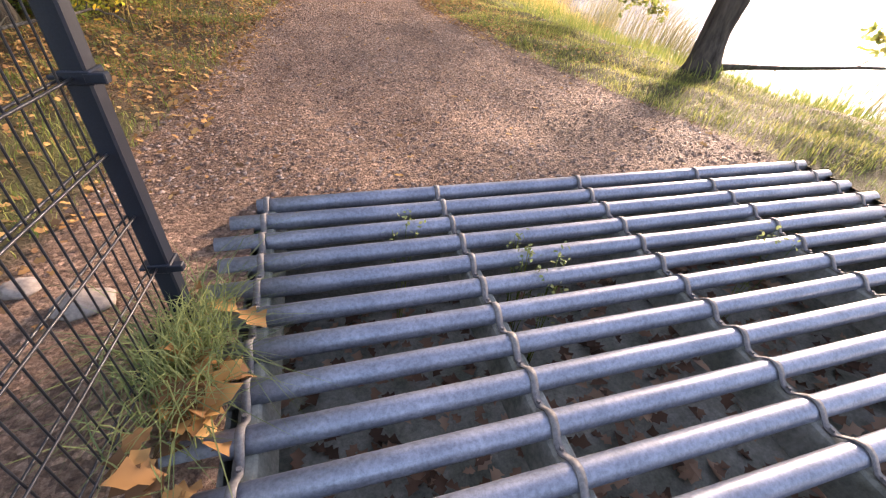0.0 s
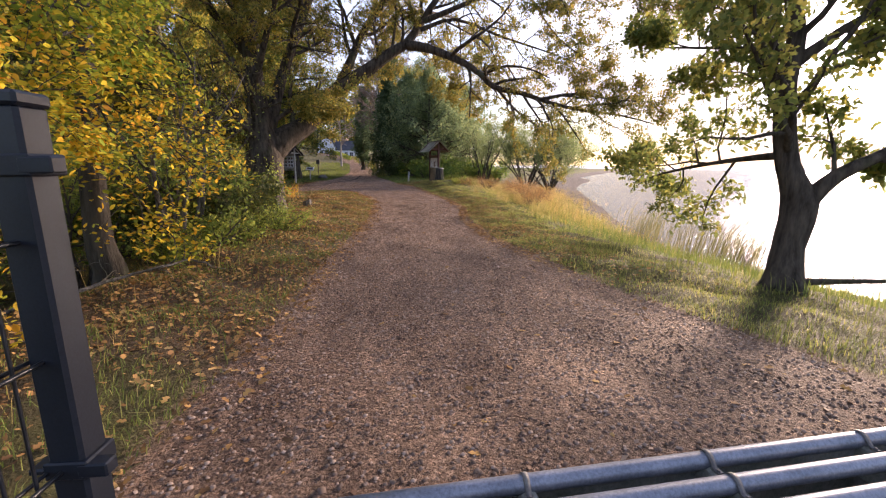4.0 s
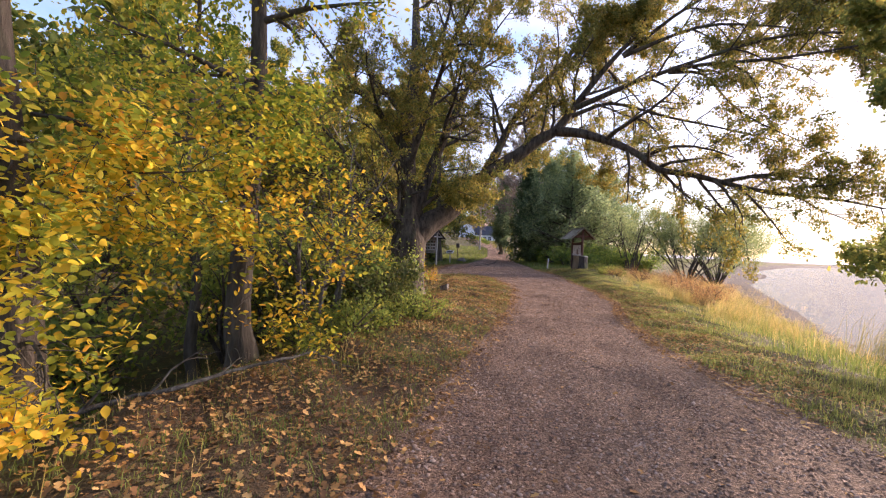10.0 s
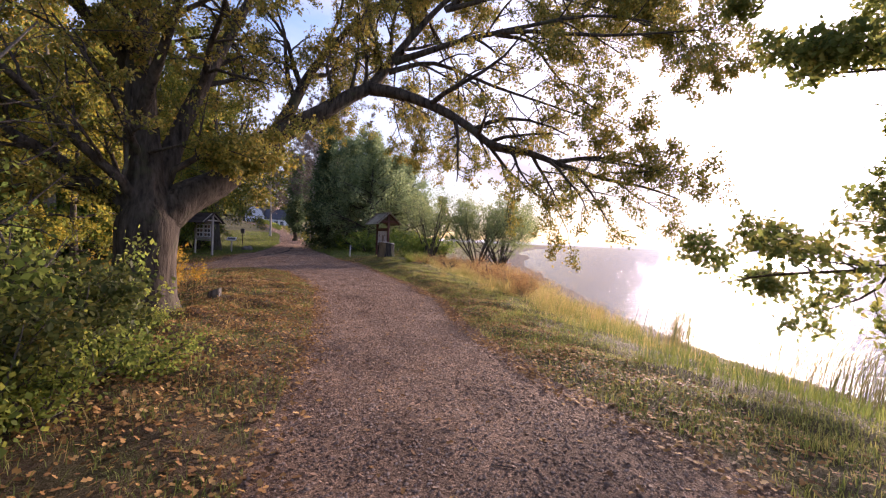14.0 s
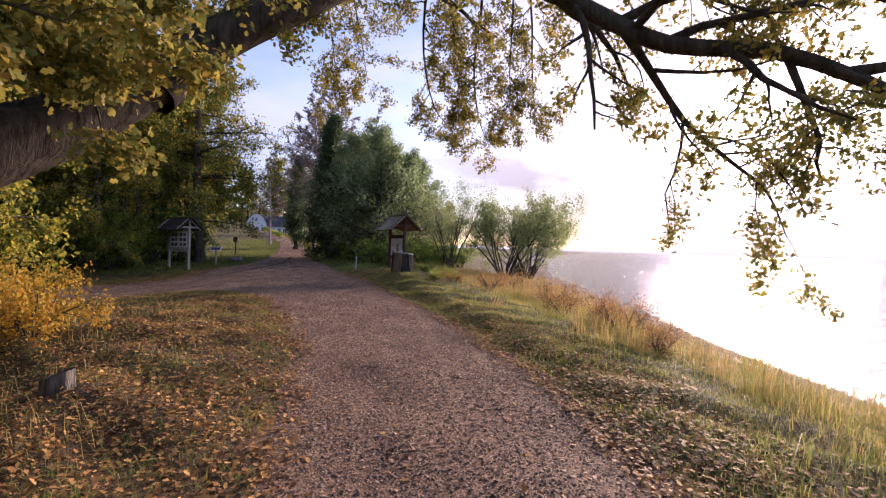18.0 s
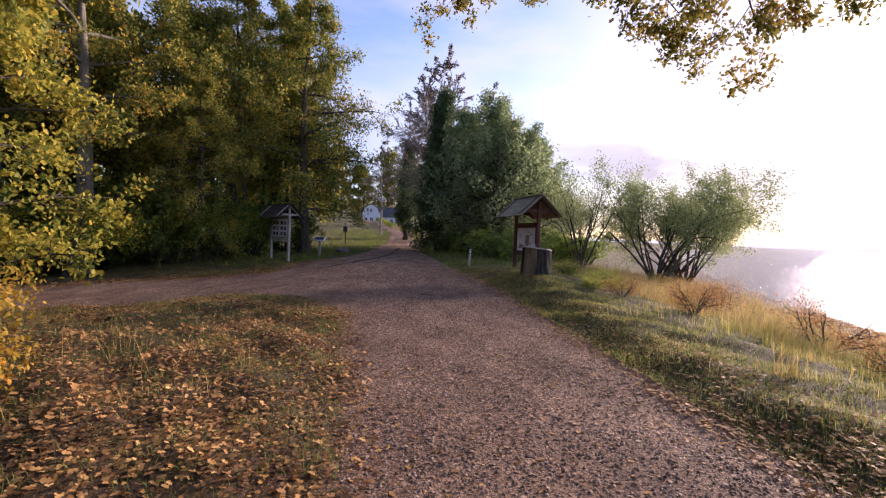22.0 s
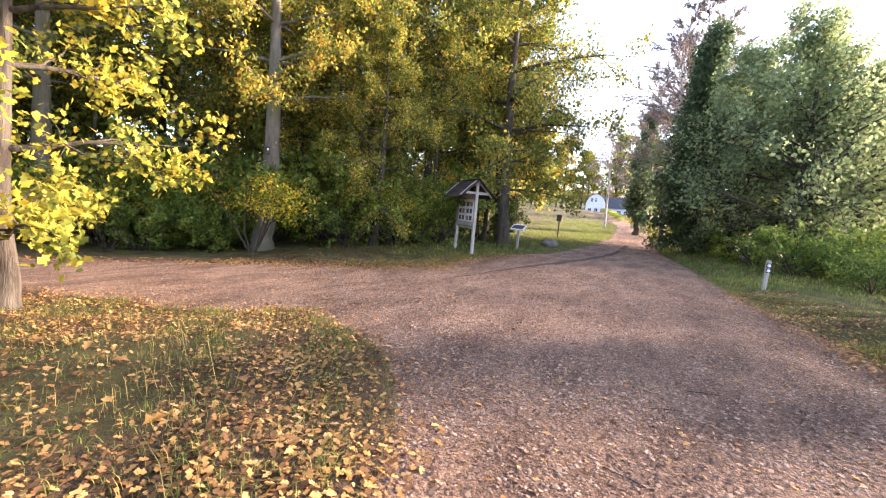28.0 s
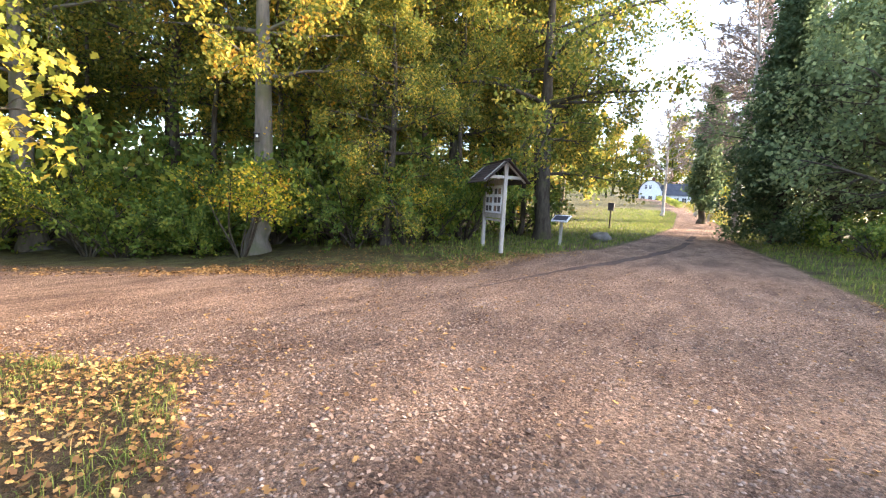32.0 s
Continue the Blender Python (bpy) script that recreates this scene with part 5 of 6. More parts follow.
H_ST = 0.80
v_, f_ = stump_mesh(0.43, H_ST, -2.3, 2.9, 5, -0.05)
under(mesh_from("bark", v_, f_, STUMP_BARK, True), stump, "dark mossy bark")
v_, f_ = stump_mesh(0.41, H_ST - 0.01, 2.8, 4.1, 6, -0.05, 0.02)
under(mesh_from("split_side", v_, f_, CUT_WOOD, True), stump, "bare pale split wood")
a_ = np.linspace(0, 2 * np.pi, 33)[:-1]
vs = [(0, 0, H_ST + 0.02)] + [(r_ * math.cos(a), r_ * math.sin(a), H_ST - 0.05 * math.cos(a) * r_ / 0.43 + g.normal(0, 0.008)) for r_ in (0.2, 0.455) for a in a_]
vs += [(0.455 * math.cos(a), 0.455 * math.sin(a), H_ST - 0.04 - 0.05 * math.cos(a)) for a in a_]
fs3 = [(0, 1 + i, 1 + (i + 1) % 32, 0)[:3] for i in range(32)]
fs4 = [(1 + 32 * k_ + i, 33 + 32 * k_ + i, 33 + 32 * k_ + (i + 1) % 32, 1 + 32 * k_ + (i + 1) % 32) for k_ in (0, 1) for i in range(32)]
under(mesh_from("cut_top", vs, [np.array(fs3), np.array(fs4)], GREY_WOOD), stump, "grey weathered sawn top")

# small broken stump in the leaves
ss = empty("tree_stump", -2.19, 15.6, gz(-2.19, 15.6))
tagged(ss, "low rotten stump among fallen leaves", "stump")
v_, f_ = stump_mesh(0.13, 0.17, 0, 6.2832, 8, 0.05, 0.10, 22, 6)
under(mesh_from("bark", v_, f_, GREY_STICK, True), ss)
top = [(0.11 * math.cos(a), 0.11 * math.sin(a), 0.12 + g.normal(0, 0.02)) for a in a_] + [(0, 0, 0.08)]
under(mesh_from("rotten_top", top, np.array([(i, (i + 1) % 32, 32) for i in range(32)]), CUT_WOOD), ss)


# ---- marker posts, lectern, small post, boulders ----
def marker(x, y, rz, h_=0.82):
    root = empty("trail_marker", x, y, gz(x, y), rz)
    tagged(root, "short pale grey trail marker post with dark symbols", "post")
    part("post", box(0.105, 0.105, h_ + 0.15, (0, 0, (h_ - 0.15) / 2), (0, 2.5, 0), bevel=0.02), GREY_WOOD, root)
    for i in range(2):
        pl = part("plate", box(0.13, 0.006, 0.12, (0.02 * h_, -0.066, h_ - 0.14 - 0.14 * i), bevel=0.0), INK, root, "dark square plate")
        bm = bmesh.new()
        bmesh.ops.create_cone(bm, cap_ends=True, segments=14, radius1=0.042, radius2=0.042, depth=0.004, matrix=pose(0.02 * h_, -0.071, h_ - 0.14 - 0.14 * i, 90, 0, 0))
        part("symbol", bm, WHITE, pl)
    return root


marker(3.05, 36.3, 8)
lect = empty("lectern_sign", -5.55, 42.0, gz(-5.55, 42.0), -10)
tagged(lect, "small slanted information panel on a pale post", "sign")
part("post", box(0.10, 0.10, 1.1, (0, 0, 0.5), bevel=0.01), GREY_WOOD, lect)
pan = part("panel", box(0.70, 0.46, 0.05, (0, -0.05, 1.08), (32, 0, 0), bevel=0.01), WHITE, lect, "slanted panel with blue-grey print")
part("print_area", box(0.58, 0.32, 0.006, (0, -0.05 - 0.016, 1.08 + 0.026), (32, 0, 0), bevel=0.0), SLATE, pan)
sp_ = empty("small_sign", -6.6, 57.5, gz(-6.6, 57.5), -5)
tagged(sp_, "thin post with a small dark box on top", "sign")
part("post", box(0.10, 0.10, 1.5, (0, 0, 0.7), bevel=0.01), DARK_BARK, sp_)
part("box", box(0.42, 0.18, 0.55, (0, -0.05, 1.55), bevel=0.02), INK, sp_)


def boulder(name, label, x, y, s, seed, mat, squash=0.6):
    bm = bmesh.new()
    bmesh.ops.create_icosphere(bm, subdivisions=3, radius=1.0)
    off = Vector((seed * 3.1, seed * 1.7, 0))
    for v in bm.verts:
        v.co *= 1 + 0.35 * noise.noise(v.co * 1.3 + off) + 0.12 * noise.noise(v.co * 3.5 + off)
        v.co.z *= squash
    bmesh.ops.scale(bm, vec=(s, s * 0.8, s), verts=bm.verts)
    ob = part(name, bm, mat, None, "", True)
    ob.matrix_basis = pose(x, y, gz(x, y) + 0.3 * s * squash, 0, 0, seed * 40)
    return tagged(ob, label, "rock")


boulder("boulder", "grey boulder lying on the lawn", -4.9, 46.5, 0.5, 1, BOULDER)
boulder("boulder", "dark mossy boulder under the trees", 5.2, 50.0, 0.7, 2, BOULDER)
for i, (x, y, s) in enumerate(((-1.17, 1.58, 0.07), (-0.92, 1.44, 0.10), (-1.6, 1.1, 0.05))):
    boulder("stone", "smooth pale stone on the gravel", x, y, s, i + 4, PALE_STONE, 0.4)

# ---- white house at the end of the way ----
HX, HY, HZ = -14.7, 153.0, 3.75
house = empty("house", HX, HY, HZ - 0.3, -4)
tagged(house, "white rendered house with a rounded gable and dark roof", "house")
gw, gd = 5.6, 9.0
prof = [(-gw / 2, 0.0), (gw / 2, 0.0), (gw / 2, 4.0), (gw / 2 * 0.72, 5.6), (0.9, 6.5), (0, 6.7), (-0.9, 6.5), (-gw / 2 * 0.72, 5.6), (-gw / 2, 4.0)]
bm = bmesh.new()
fr_ = [bm.verts.new((x, 0, z)) for x, z in prof]
bk_ = [bm.verts.new((x, gd, z)) for x, z in prof]
bm.faces.new(fr_[::-1])
bm.faces.new(bk_)
for i in range(len(prof)):
    j = (i + 1) % len(prof)
    bm.faces.new((fr_[i], fr_[j], bk_[j], bk_[i]))
bmesh.ops.recalc_face_normals(bm, faces=bm.faces)
part("wall", bm, WHITE, house, "white rendered wall")
bm = bmesh.new()
outer = [(x * 1.06 + 0.0, z + 0.14) for x, z in prof[2:]]
inner = [(x * 1.005, z + 0.01) for x, z in prof[2:]]
for a, c in zip(range(len(outer) - 1), range(1, len(outer))):
    q = [bm.verts.new((p_[0], yy, p_[1])) for yy in (-0.25, gd + 0.2) for p_ in (outer[a], outer[c], inner[c], inner[a])]
    for ids in ((0, 1, 2, 3), (7, 6, 5, 4), (0, 4, 5, 1), (1, 5, 6, 2), (2, 6, 7, 3), (3, 7, 4, 0)):
        bm.faces.new([q[i] for i in ids])
bmesh.ops.remove_doubles(bm, verts=bm.verts, dist=0.002)
bmesh.ops.recalc_face_normals(bm, faces=bm.faces)
part("roof", bm, SLATE, house, "dark slate roof")
part("annex_wall", box(8.0, 6.0, 3.0, (gw / 2 + 4.0, 4.0, 1.5), bevel=0.0), WHITE, house)
bm = bmesh.new()
for yy in (0,):
    q = [bm.verts.new(p_) for p_ in ((gw / 2 - 0.1, 0.6, 2.9), (gw / 2 + 8.3, 0.6, 2.9), (gw / 2 + 8.3, 4.0, 6.3), (gw / 2 - 0.1, 4.0, 6.3), (gw / 2 - 0.1, 7.4, 2.9), (gw / 2 + 8.3, 7.4, 2.9))]
    for ids in ((0, 1, 2, 3), (3, 2, 5, 4), (0, 3, 4), (1, 5, 2), (0, 4, 5, 1)):
        bm.faces.new([q[i] for i in ids])
part("annex_roof", bm, SLATE, house)
for x, z, w_, h_, y_ in ((-1.1, 5.0, 0.55, 1.0, 0), (0.0, 5.0, 0.55, 1.0, 0), (-1.6, 1.5, 0.9, 2.0, 0), (0.2, 1.9, 0.9, 1.4, 0), (1.9, 1.9, 0.8, 1.4, 0), (4.6, 1.6, 1.0, 1.4, 1.0), (6.4, 1.6, 1.0, 1.4, 1.0), (8.2, 1.6, 1.0, 1.4, 1.0)):
    win = part("window", box(w_ + 0.16, 0.10, h_ + 0.16, (x, y_ - 0.03, z), bevel=0.01), WHITE, house)
    part("pane", box(w_, 0.05, h_, (x, y_ - 0.07, z), bevel=0.0), GLASS_DARK, win)
    part("glazing_bar", box(0.06, 0.06, h_, (x, y_ - 0.08, z), bevel=0.0), WHITE, win)
    part("crossbar", box(w_, 0.06, 0.05, (x, y_ - 0.082, z + 0.15 * h_), bevel=0.0), WHITE, win)
    part("sill", box(w_ + 0.3, 0.22, 0.07, (x, y_ - 0.1, z - h_ / 2 - 0.11), bevel=0.01), WHITE, win)
part("chimney", box(0.7, 0.7, 1.6, (0, 4.0, 7.1), bevel=0.02), RED_WOOD, house)


def hedge(name, label, pts, w_, h_, seed, mat, per=260, size=0.16):
    """A clipped hedge along points."""
    q = np.random.default_rng(seed)
    root = new(name)
    tagged(root, label, "hedge")
    pl = []
    for a, c in zip(pts[:-1], pts[1:]):
        a, c = np.array(a, float), np.array(c, float)
        d = c - a
        ln = np.hypot(*d)
        m_ = int(per * ln)
        u = q.uniform(0, 1, m_)
        side = q.normal(0, 0.42, m_).clip(-1, 1) * w_ / 2
        nrm = np.array([-d[1], d[0]]) / ln
        xy = a + u[:, None] * d + side[:, None] * nrm
        zz = ground_z(xy[:, 0], xy[:, 1]) + h_ * q.beta(1.6, 0.9, m_) * (1 - 0.15 * (2 * side / w_) ** 2)
        pl.append(np.column_stack([xy, zz]))
    under(leaves_object("leaves", np.concatenate(pl), mat, q, size, 0.3, LEAF_QUAD, 0.1), root)
    st_ = []
    for a, c in zip(pts[:-1], pts[1:]):
        for u in np.linspace(0.05, 0.95, max(3, int(np.hypot(c[0] - a[0], c[1] - a[1]) / 1.2))):
            x, y = a[0] + u * (c[0] - a[0]), a[1] + u * (c[1] - a[1])
            st_.append((np.array([(x, y, gz(x, y) - 0.05), (x, y, gz(x, y) + h_ * 0.4), (x + 0.05, y, gz(x, y) + h_ * 0.8)]), [0.05, 0.04, 0.02], 5))
    under(tubes_object("stems", st_, TWIG), root)
    return root


hedge("hedge", "clipped green hedge before the house", [(-11.2, 138), (-8.2, 122), (-4.6, 100)], 1.2, 0.95, 91, SHRUB_LEAF, 110, 0.22)
hedge("hedge", "clipped hedge along the drive", [(-23, 146), (-30, 150), (-42, 152)], 1.5, 1.6, 92, SHRUB_LEAF, 80, 0.25)
hedge("bank_scrub", "brown and yellow scrub below the birches", [(1.6, 66), (-1.6, 88), (-3.2, 98)], 2.2, 1.2, 93, OAK_LEAF, 90, 0.2)

# ---- wood beyond the fork ----
fspec = [(8, 0.44, 0.85, 0.06, 0.12)]
f1 = put(simple_tree("beech_tree", "tall grey beech at the edge of a wood", 101, 17, 0.36, 4.6, 5.2, 26, FOREST_LEAF, BEECH_BARK, 15, 0.14, 0.20, LEAF_QUAD, (0.015, 0), 0.04, fspec, 0.35), -14.0, 34.4, 20)
f1["group"] = "beeches of the wood"
f2 = put(simple_tree("beech_tree", "tall forest beech with mixed green and yellow leaves", 102, 18, 0.24, 4.2, 5.0, 30, FOREST_LEAF, DARK_BARK, 14, 0.14, 0.20, LEAF_QUAD, (0, 0.01), 0.04, fspec, 0.3), -11.0, 42.5)
f2["group"] = "beeches of the wood"
f3 = put(simple_tree("beech_tree", "broad beech with drooping leafy boughs", 103, 15, 0.30, 1.8, 5.6, 32, FOREST_LEAF, DARK_BARK, 14, 0.135, 0.20, LEAF_QUAD, (0, 0), 0.07, fspec, 0.2), -7.0, 44.0, 0, 1.15)
f3["group"] = "beeches of the wood"
for src_, x, y, rz, s in (
    (f2, -19.5, 34.5, 40, 1.0), (f1, -21.5, 30.5, 200, 1.05), (f2, -13.2, 40.8, 90, 0.95), (f3, -17.0, 39.5, 60, 1.0), (f2, -24.5, 36.5, 10, 1.05), (f2, -10.2, 48.0, 140, 1.05), (f3, -15.5, 46.5, 300, 1.05), (f1, -26.0, 28.0, 130, 1.0), (f3, -10.5, 37.2, 200, 0.62), (f2, -8.2, 47.0, 70, 0.95),
):
    again(src_, x, y, rz, s)
und = put(shrub("beech_undergrowth", "leafy beech undergrowth at the edge of a wood", 111, 3.4, 1.9, 9, UNDER_LEAF, 5, 0.155, 0.10, DARK_BARK, [(7, 0.5, 0.8, 0.05, 0.12)], 1.0, LEAF_QUAD), -12.0, 36.6)
und["group"] = "undergrowth of the wood"
und2 = put(shrub("holly_undergrowth", "dark green undergrowth at the edge of a wood", 112, 2.6, 1.6, 9, UNDER_LEAF, 5, 0.15, 0.10, DARK_BARK, [(7, 0.5, 0.8, 0.05, 0.08)], 0.8, LEAF_QUAD), -16.8, 33.6)
und2["group"] = "undergrowth of the wood"
for i, (x, y, rz, s) in enumerate(((-10.0, 38.5, 40, 1.0), (-8.9, 40.2, 100, 1.0), (-13.5, 37.5, 160, 1.1), (-15.3, 36.0, 220, 1.2), (-18.5, 32.6, 280, 1.0), (-20.0, 31.6, 30, 1.1), (-22.5, 28.5, 90, 1.2), (-25.0, 26.0, 150, 1.2), (-11.5, 39.5, 60, 1.3), (-16.5, 38.5, 20, 1.4), (-20.5, 35.5, 130, 1.4), (-27.5, 22.0, 75, 1.2), (-24.5, 31.5, 200, 1.5), (-30.0, 17.0, 10, 1.3), (-9.0, 46.0, 50, 1.2), (-13.0, 52.0, 90, 1.4), (-17.5, 31.6, 70, 0.9), (-11.2, 36.4, 250, 0.7), (-15.6, 33.4, 10, 0.8), (-21.0, 29.0, 300, 1.0), (-24.0, 24.5, 45, 1.1), (-9.4, 38.6, 130, 0.8), (-18.0, 35.5, 20, 1.7), (-21.5, 33.0, 110, 1.7), (-25.0, 29.5, 200, 1.7), (-14.5, 39.0, 290, 1.6), (-11.0, 42.0, 60, 1.7), (-28.5, 26.5, 150, 1.8), (-30.5, 22.5, 240, 1.7))):
    again(und if i % 2 else und2, x, y, rz, s)
# slender dark trunks inside the wood
pole = put(simple_tree("beech_tree", "slender dark beech among the trees of a wood", 105, 14, 0.13, 5.0, 2.6, 12, FOREST_LEAF, DARK_BARK, 8, 0.12, 0.24, LEAF_QUAD, (0.01, 0.01), 0.05, fspec, 0.4, joined=True), -15.4, 36.2)
pole["group"] = "beeches of the wood"
for x, y, rz, s in ((-12.4, 38.2, 50, 1.0), (-17.6, 35.0, 120, 1.1), (-9.6, 41.0, 200, 0.9), (-18.4, 37.4, 280, 1.2), (-11.6, 40.6, 330, 1.1), (-22.6, 32.4, 90, 1.0), (-25.5, 31.0, 10, 1.1), (-14.6, 42.6, 160, 1.2), (-8.6, 45.5, 240, 1.0), (-20.4, 39.0, 60, 1.1), (-27.4, 25.4, 140, 1.0), (-10.0, 44.2, 15, 0.9)):
    again(pole, x, y, rz, s)
# a bright spray of leaves on the nearest beech trunk
spray = put(shrub("beech_sapling", "young beech with bright yellow-green leaves before a trunk", 115, 3.4, 1.5, 7, BEECH_LEAF, 7, 0.10, 0.16, DARK_BARK, [(7, 0.5, 0.8, 0.05, 0.5)], 1.5, LEAF_QUAD), -13.5, 33.5)
again(spray, -18.2, 31.0, 100, 0.9, "young yellow-green beech at the edge of a wood")
again(spray, -9.9, 37.6, 200, 0.8, "young yellow-green beech at the edge of a wood")
# thicket under the alders beside the way
for x, y, rz, s in ((5.2, 42.4, 30, 0.8), (6.6, 43.6, 120, 0.9), (8.2, 45.0, 220, 1.0), (10.2, 47.0, 310, 1.0), (4.6, 46.0, 80, 0.8), (7.0, 40.6, 160, 0.75), (9.4, 42.6, 20, 0.8), (12.2, 49.0, 260, 1.1), (4.4, 50.5, 200, 0.9), (14.5, 49.5, 100, 1.1), (6.0, 38.4, 40, 0.5)):
    again(und2, x, y, rz, s)
# nest box on the beech
nb = empty("nest_box", -13.64, 34.14, gz(-14, 34.4) + 3.9, 55)
tagged(nb, "small dark nest box fixed to a beech trunk", "nest box")
part("box", box(0.16, 0.16, 0.28, (0, 0, 0), bevel=0.01), DARK_BARK, nb)
part("lid", box(0.20, 0.22, 0.025, (0, -0.02, 0.15), (12, 0, 0), bevel=0.004), INK, nb)
part("entrance_plate", box(0.07, 0.01, 0.08, (0, -0.086, 0.05), bevel=0.0), WHITE, nb)

# ---- dark trees, birches and bank willows ahead ----
put(simple_tree("spruce_tree", "tall dark narrow evergreen", 121, 13.2, 0.24, 0.5, 3.3, 46, DARK_LEAF, DARK_BARK, 16, 0.20, 0.34, LEAF_QUAD, (0, 0), 0.08, [(6, 0.36, 0.8, 0.08, 0.1)], 0.12, 0.5, cone=1.0), 2.33, 52.9)
d2 = put(simple_tree("alder_tree", "rounded green alder beside the way", 122, 11.0, 0.2, 0.9, 6.0, 40, ALDER_LEAF, DARK_BARK, 6, 0.18, 0.24, LEAF_QUAD, (0, 0), 0.03, fspec, 0.55), 6.2, 47.5)
d2["group"] = "alders by the way"
again(d2, 8.8, 48.5, 100, 0.85)
again(d2, 5.0, 57.0, 200, 1.1)
again(d2, 9.5, 56.0, 300, 0.9)
again(d2, 12.0, 53.0, 50, 0.62)
# extra alder behind the clump, added to cast shade on the wood
again(d2, 13.0, 61.0, 250, 1.05)
again(d2, 4.3, 51.0, 170, 1.0)
again(d2, 7.4, 50.5, 310, 0.95)
bare = [(9, 0.48, 0.6, 0.02, 0.12), (8, 0.5, 0.6, 0.06, 0.15)]
bi = put(simple_tree("birch_tree", "tall pale birch with almost bare hanging twigs", 131, 19.0, 0.24, 4.0, 4.6, 28, OAK_LEAF, BIRCH_BARK, 0, 0.09, 0.20, LEAF_QUAD, (0.01, 0), 0.02, bare, 0.9, twigs=BIRCH_TWIG, thick=0.026), 0.9, 60.0)
bi["group"] = "birches by the drive"
again(bi, 1.2, 66.0, 100, 1.0)
again(bi, -0.4, 76.0, 160, 0.95)
again(bi, -2.0, 86.0, 20, 0.9)
again(bi, 3.8, 64.0, 200, 1.1)
again(bi, -5.2, 80.0, 300, 0.75)
again(bi, 7.5, 60.0, 250, 0.85)
again(bi, 1.6, 84.0, 40, 1.0)
again(bi, 2.2, 61.5, 330, 1.05)
iv = put(simple_tree("ivy_tree", "dark ivy-covered trunk by the drive", 133, 12.0, 0.3, 1.2, 1.15, 36, DARK_LEAF, DARK_BARK, 9, 0.26, 0.3, LEAF_QUAD, (0, 0), 0.03, [(5, 0.45, 0.8, 0.05, 0.1)], 0.3), -1.2, 72.0)
again(iv, 2.4, 58.0, 90, 0.8)
bw = [(8, 0.40, 0.6, 0.0, 0.42), (4, 0.45, 0.7, 0.02, 0.2)]
w1 = put(shrub("willow_bush", "many-stemmed willow bush with thin green leaves on the bank", 141, 6.3, 3.6, 13, WILLOW_LEAF, 10, 0.10, 0.19, DARK_BARK, bw, 1.15, LEAF_QUAD), 14.6, 39.6)
w1["group"] = "willows on the bank"
again(w1, 17.9, 42.0, 130, 1.0)
again(w1, 20.0, 46.5, 230, 0.9)
wb = put(shrub("bare_willow", "nearly bare willow bush beside the lake", 143, 6.3, 2.2, 8, WILLOW_LEAF, 2, 0.10, 0.3, DARK_BARK, bw, 2.0, LEAF_QUAD), 10.6, 41.5)
wb["group"] = "willows on the bank"
again(wb, 12.4, 46.0, 100, 0.9)
# hill woods far behind the house, and the wood's far side
hill = put(simple_tree("forest_tree", "broadleaf tree in a hillside wood", 151, 17, 0.3, 2.0, 5.6, 14, FOREST_LEAF, DARK_BARK, 5, 0.55, 0.6, LEAF_QUAD, (0, 0), 0.04, [(4, 0.42, 0.85, 0.06, 0.12)], 0.4, joined=True), -60, 160)
hill["group"] = "trees of the hillside wood"
for i in range(15):
    again(hill, -62 + 6.2 * i + 2 * math.sin(i * 5.0), 168 + 4 * math.sin(i * 3.1), 61 * i, 1.15 + 0.2 * math.sin(i * 2.3))
for x, y, rz, s in ((-27, 132, 20, 0.9), (-34, 120, 80, 1.0), (-25, 108, 140, 0.85), (-3, 158, 200, 1.0), (4, 150, 260, 1.0), (3, 128, 320, 0.9), (8, 112, 40, 0.9), (-20.5, 165, 100, 1.1)):
    again(hill, x, y, rz, s)
for i in range(14):
    again(hill, -85 + 11 * i + 3 * math.sin(i * 7.0), 188 + 16 * math.sin(i * 2.4), 47 * i, 1.35 + 0.3 * math.sin(i * 1.9))
for x, y, rz, s in ((-19, 44, 10, 0.9), (-26, 40, 60, 0.95), (-22, 48, 120, 1.0), (-30, 35, 200, 0.95), (-34, 30, 250, 1.0), (-16, 54, 300, 1.0), (-28, 47, 30, 1.0), (-36, 38, 80, 1.05), (-24, 24, 140, 0.75), (-14.5, 60, 190, 1.0), (-20, 14, 260, 0.75), (-23, 8, 320, 0.8), (-19, 2, 20, 0.7), (-32, 19, 77, 0.9), (-28, 30, 130, 1.0), (-23, 42.5, 250, 1.0), (-30.5, 25.5, 30, 0.9), (-12.5, 56, 300, 1.0), (-13, 66, 180, 0.95), (-18, 84, 10, 1.1), (-16, 17.5, 110, 0.8), (-11.5, 13, 20, 0.6), (-13, 5, 220, 0.7), (-17, -3, 120, 0.75)):
    again(hill, x, y, rz, s)
for i in range(18):
    again(hill, -42 + 9 * math.sin(i * 2.1), -6 + 6.0 * i, 31 * i, 1.0 + 0.2 * math.sin(i * 1.3))

# ---- stones, fallen leaves, grass and reeds ----
rg = np.random.default_rng(201)


def scatter(n_, x0_, x1_, y0_, y1_, want):
    """Places on the ground, kept by a chance from 0 to 1."""
    x, y = rg.uniform(x0_, x1_, n_), rg.uniform(y0_, y1_, n_)
    k_ = rg.uniform(0, 1, n_) < want(x, y)
    x, y = x[k_], y[k_]
    inside = (x > PIT[0] - 0.05) & (x < PIT[1] + 0.05) & (y > PIT[2]) & (y < PIT[3] + 0.03)
    x, y = x[~inside], y[~inside]
    return np.column_stack([x, y, ground_z(x, y)])


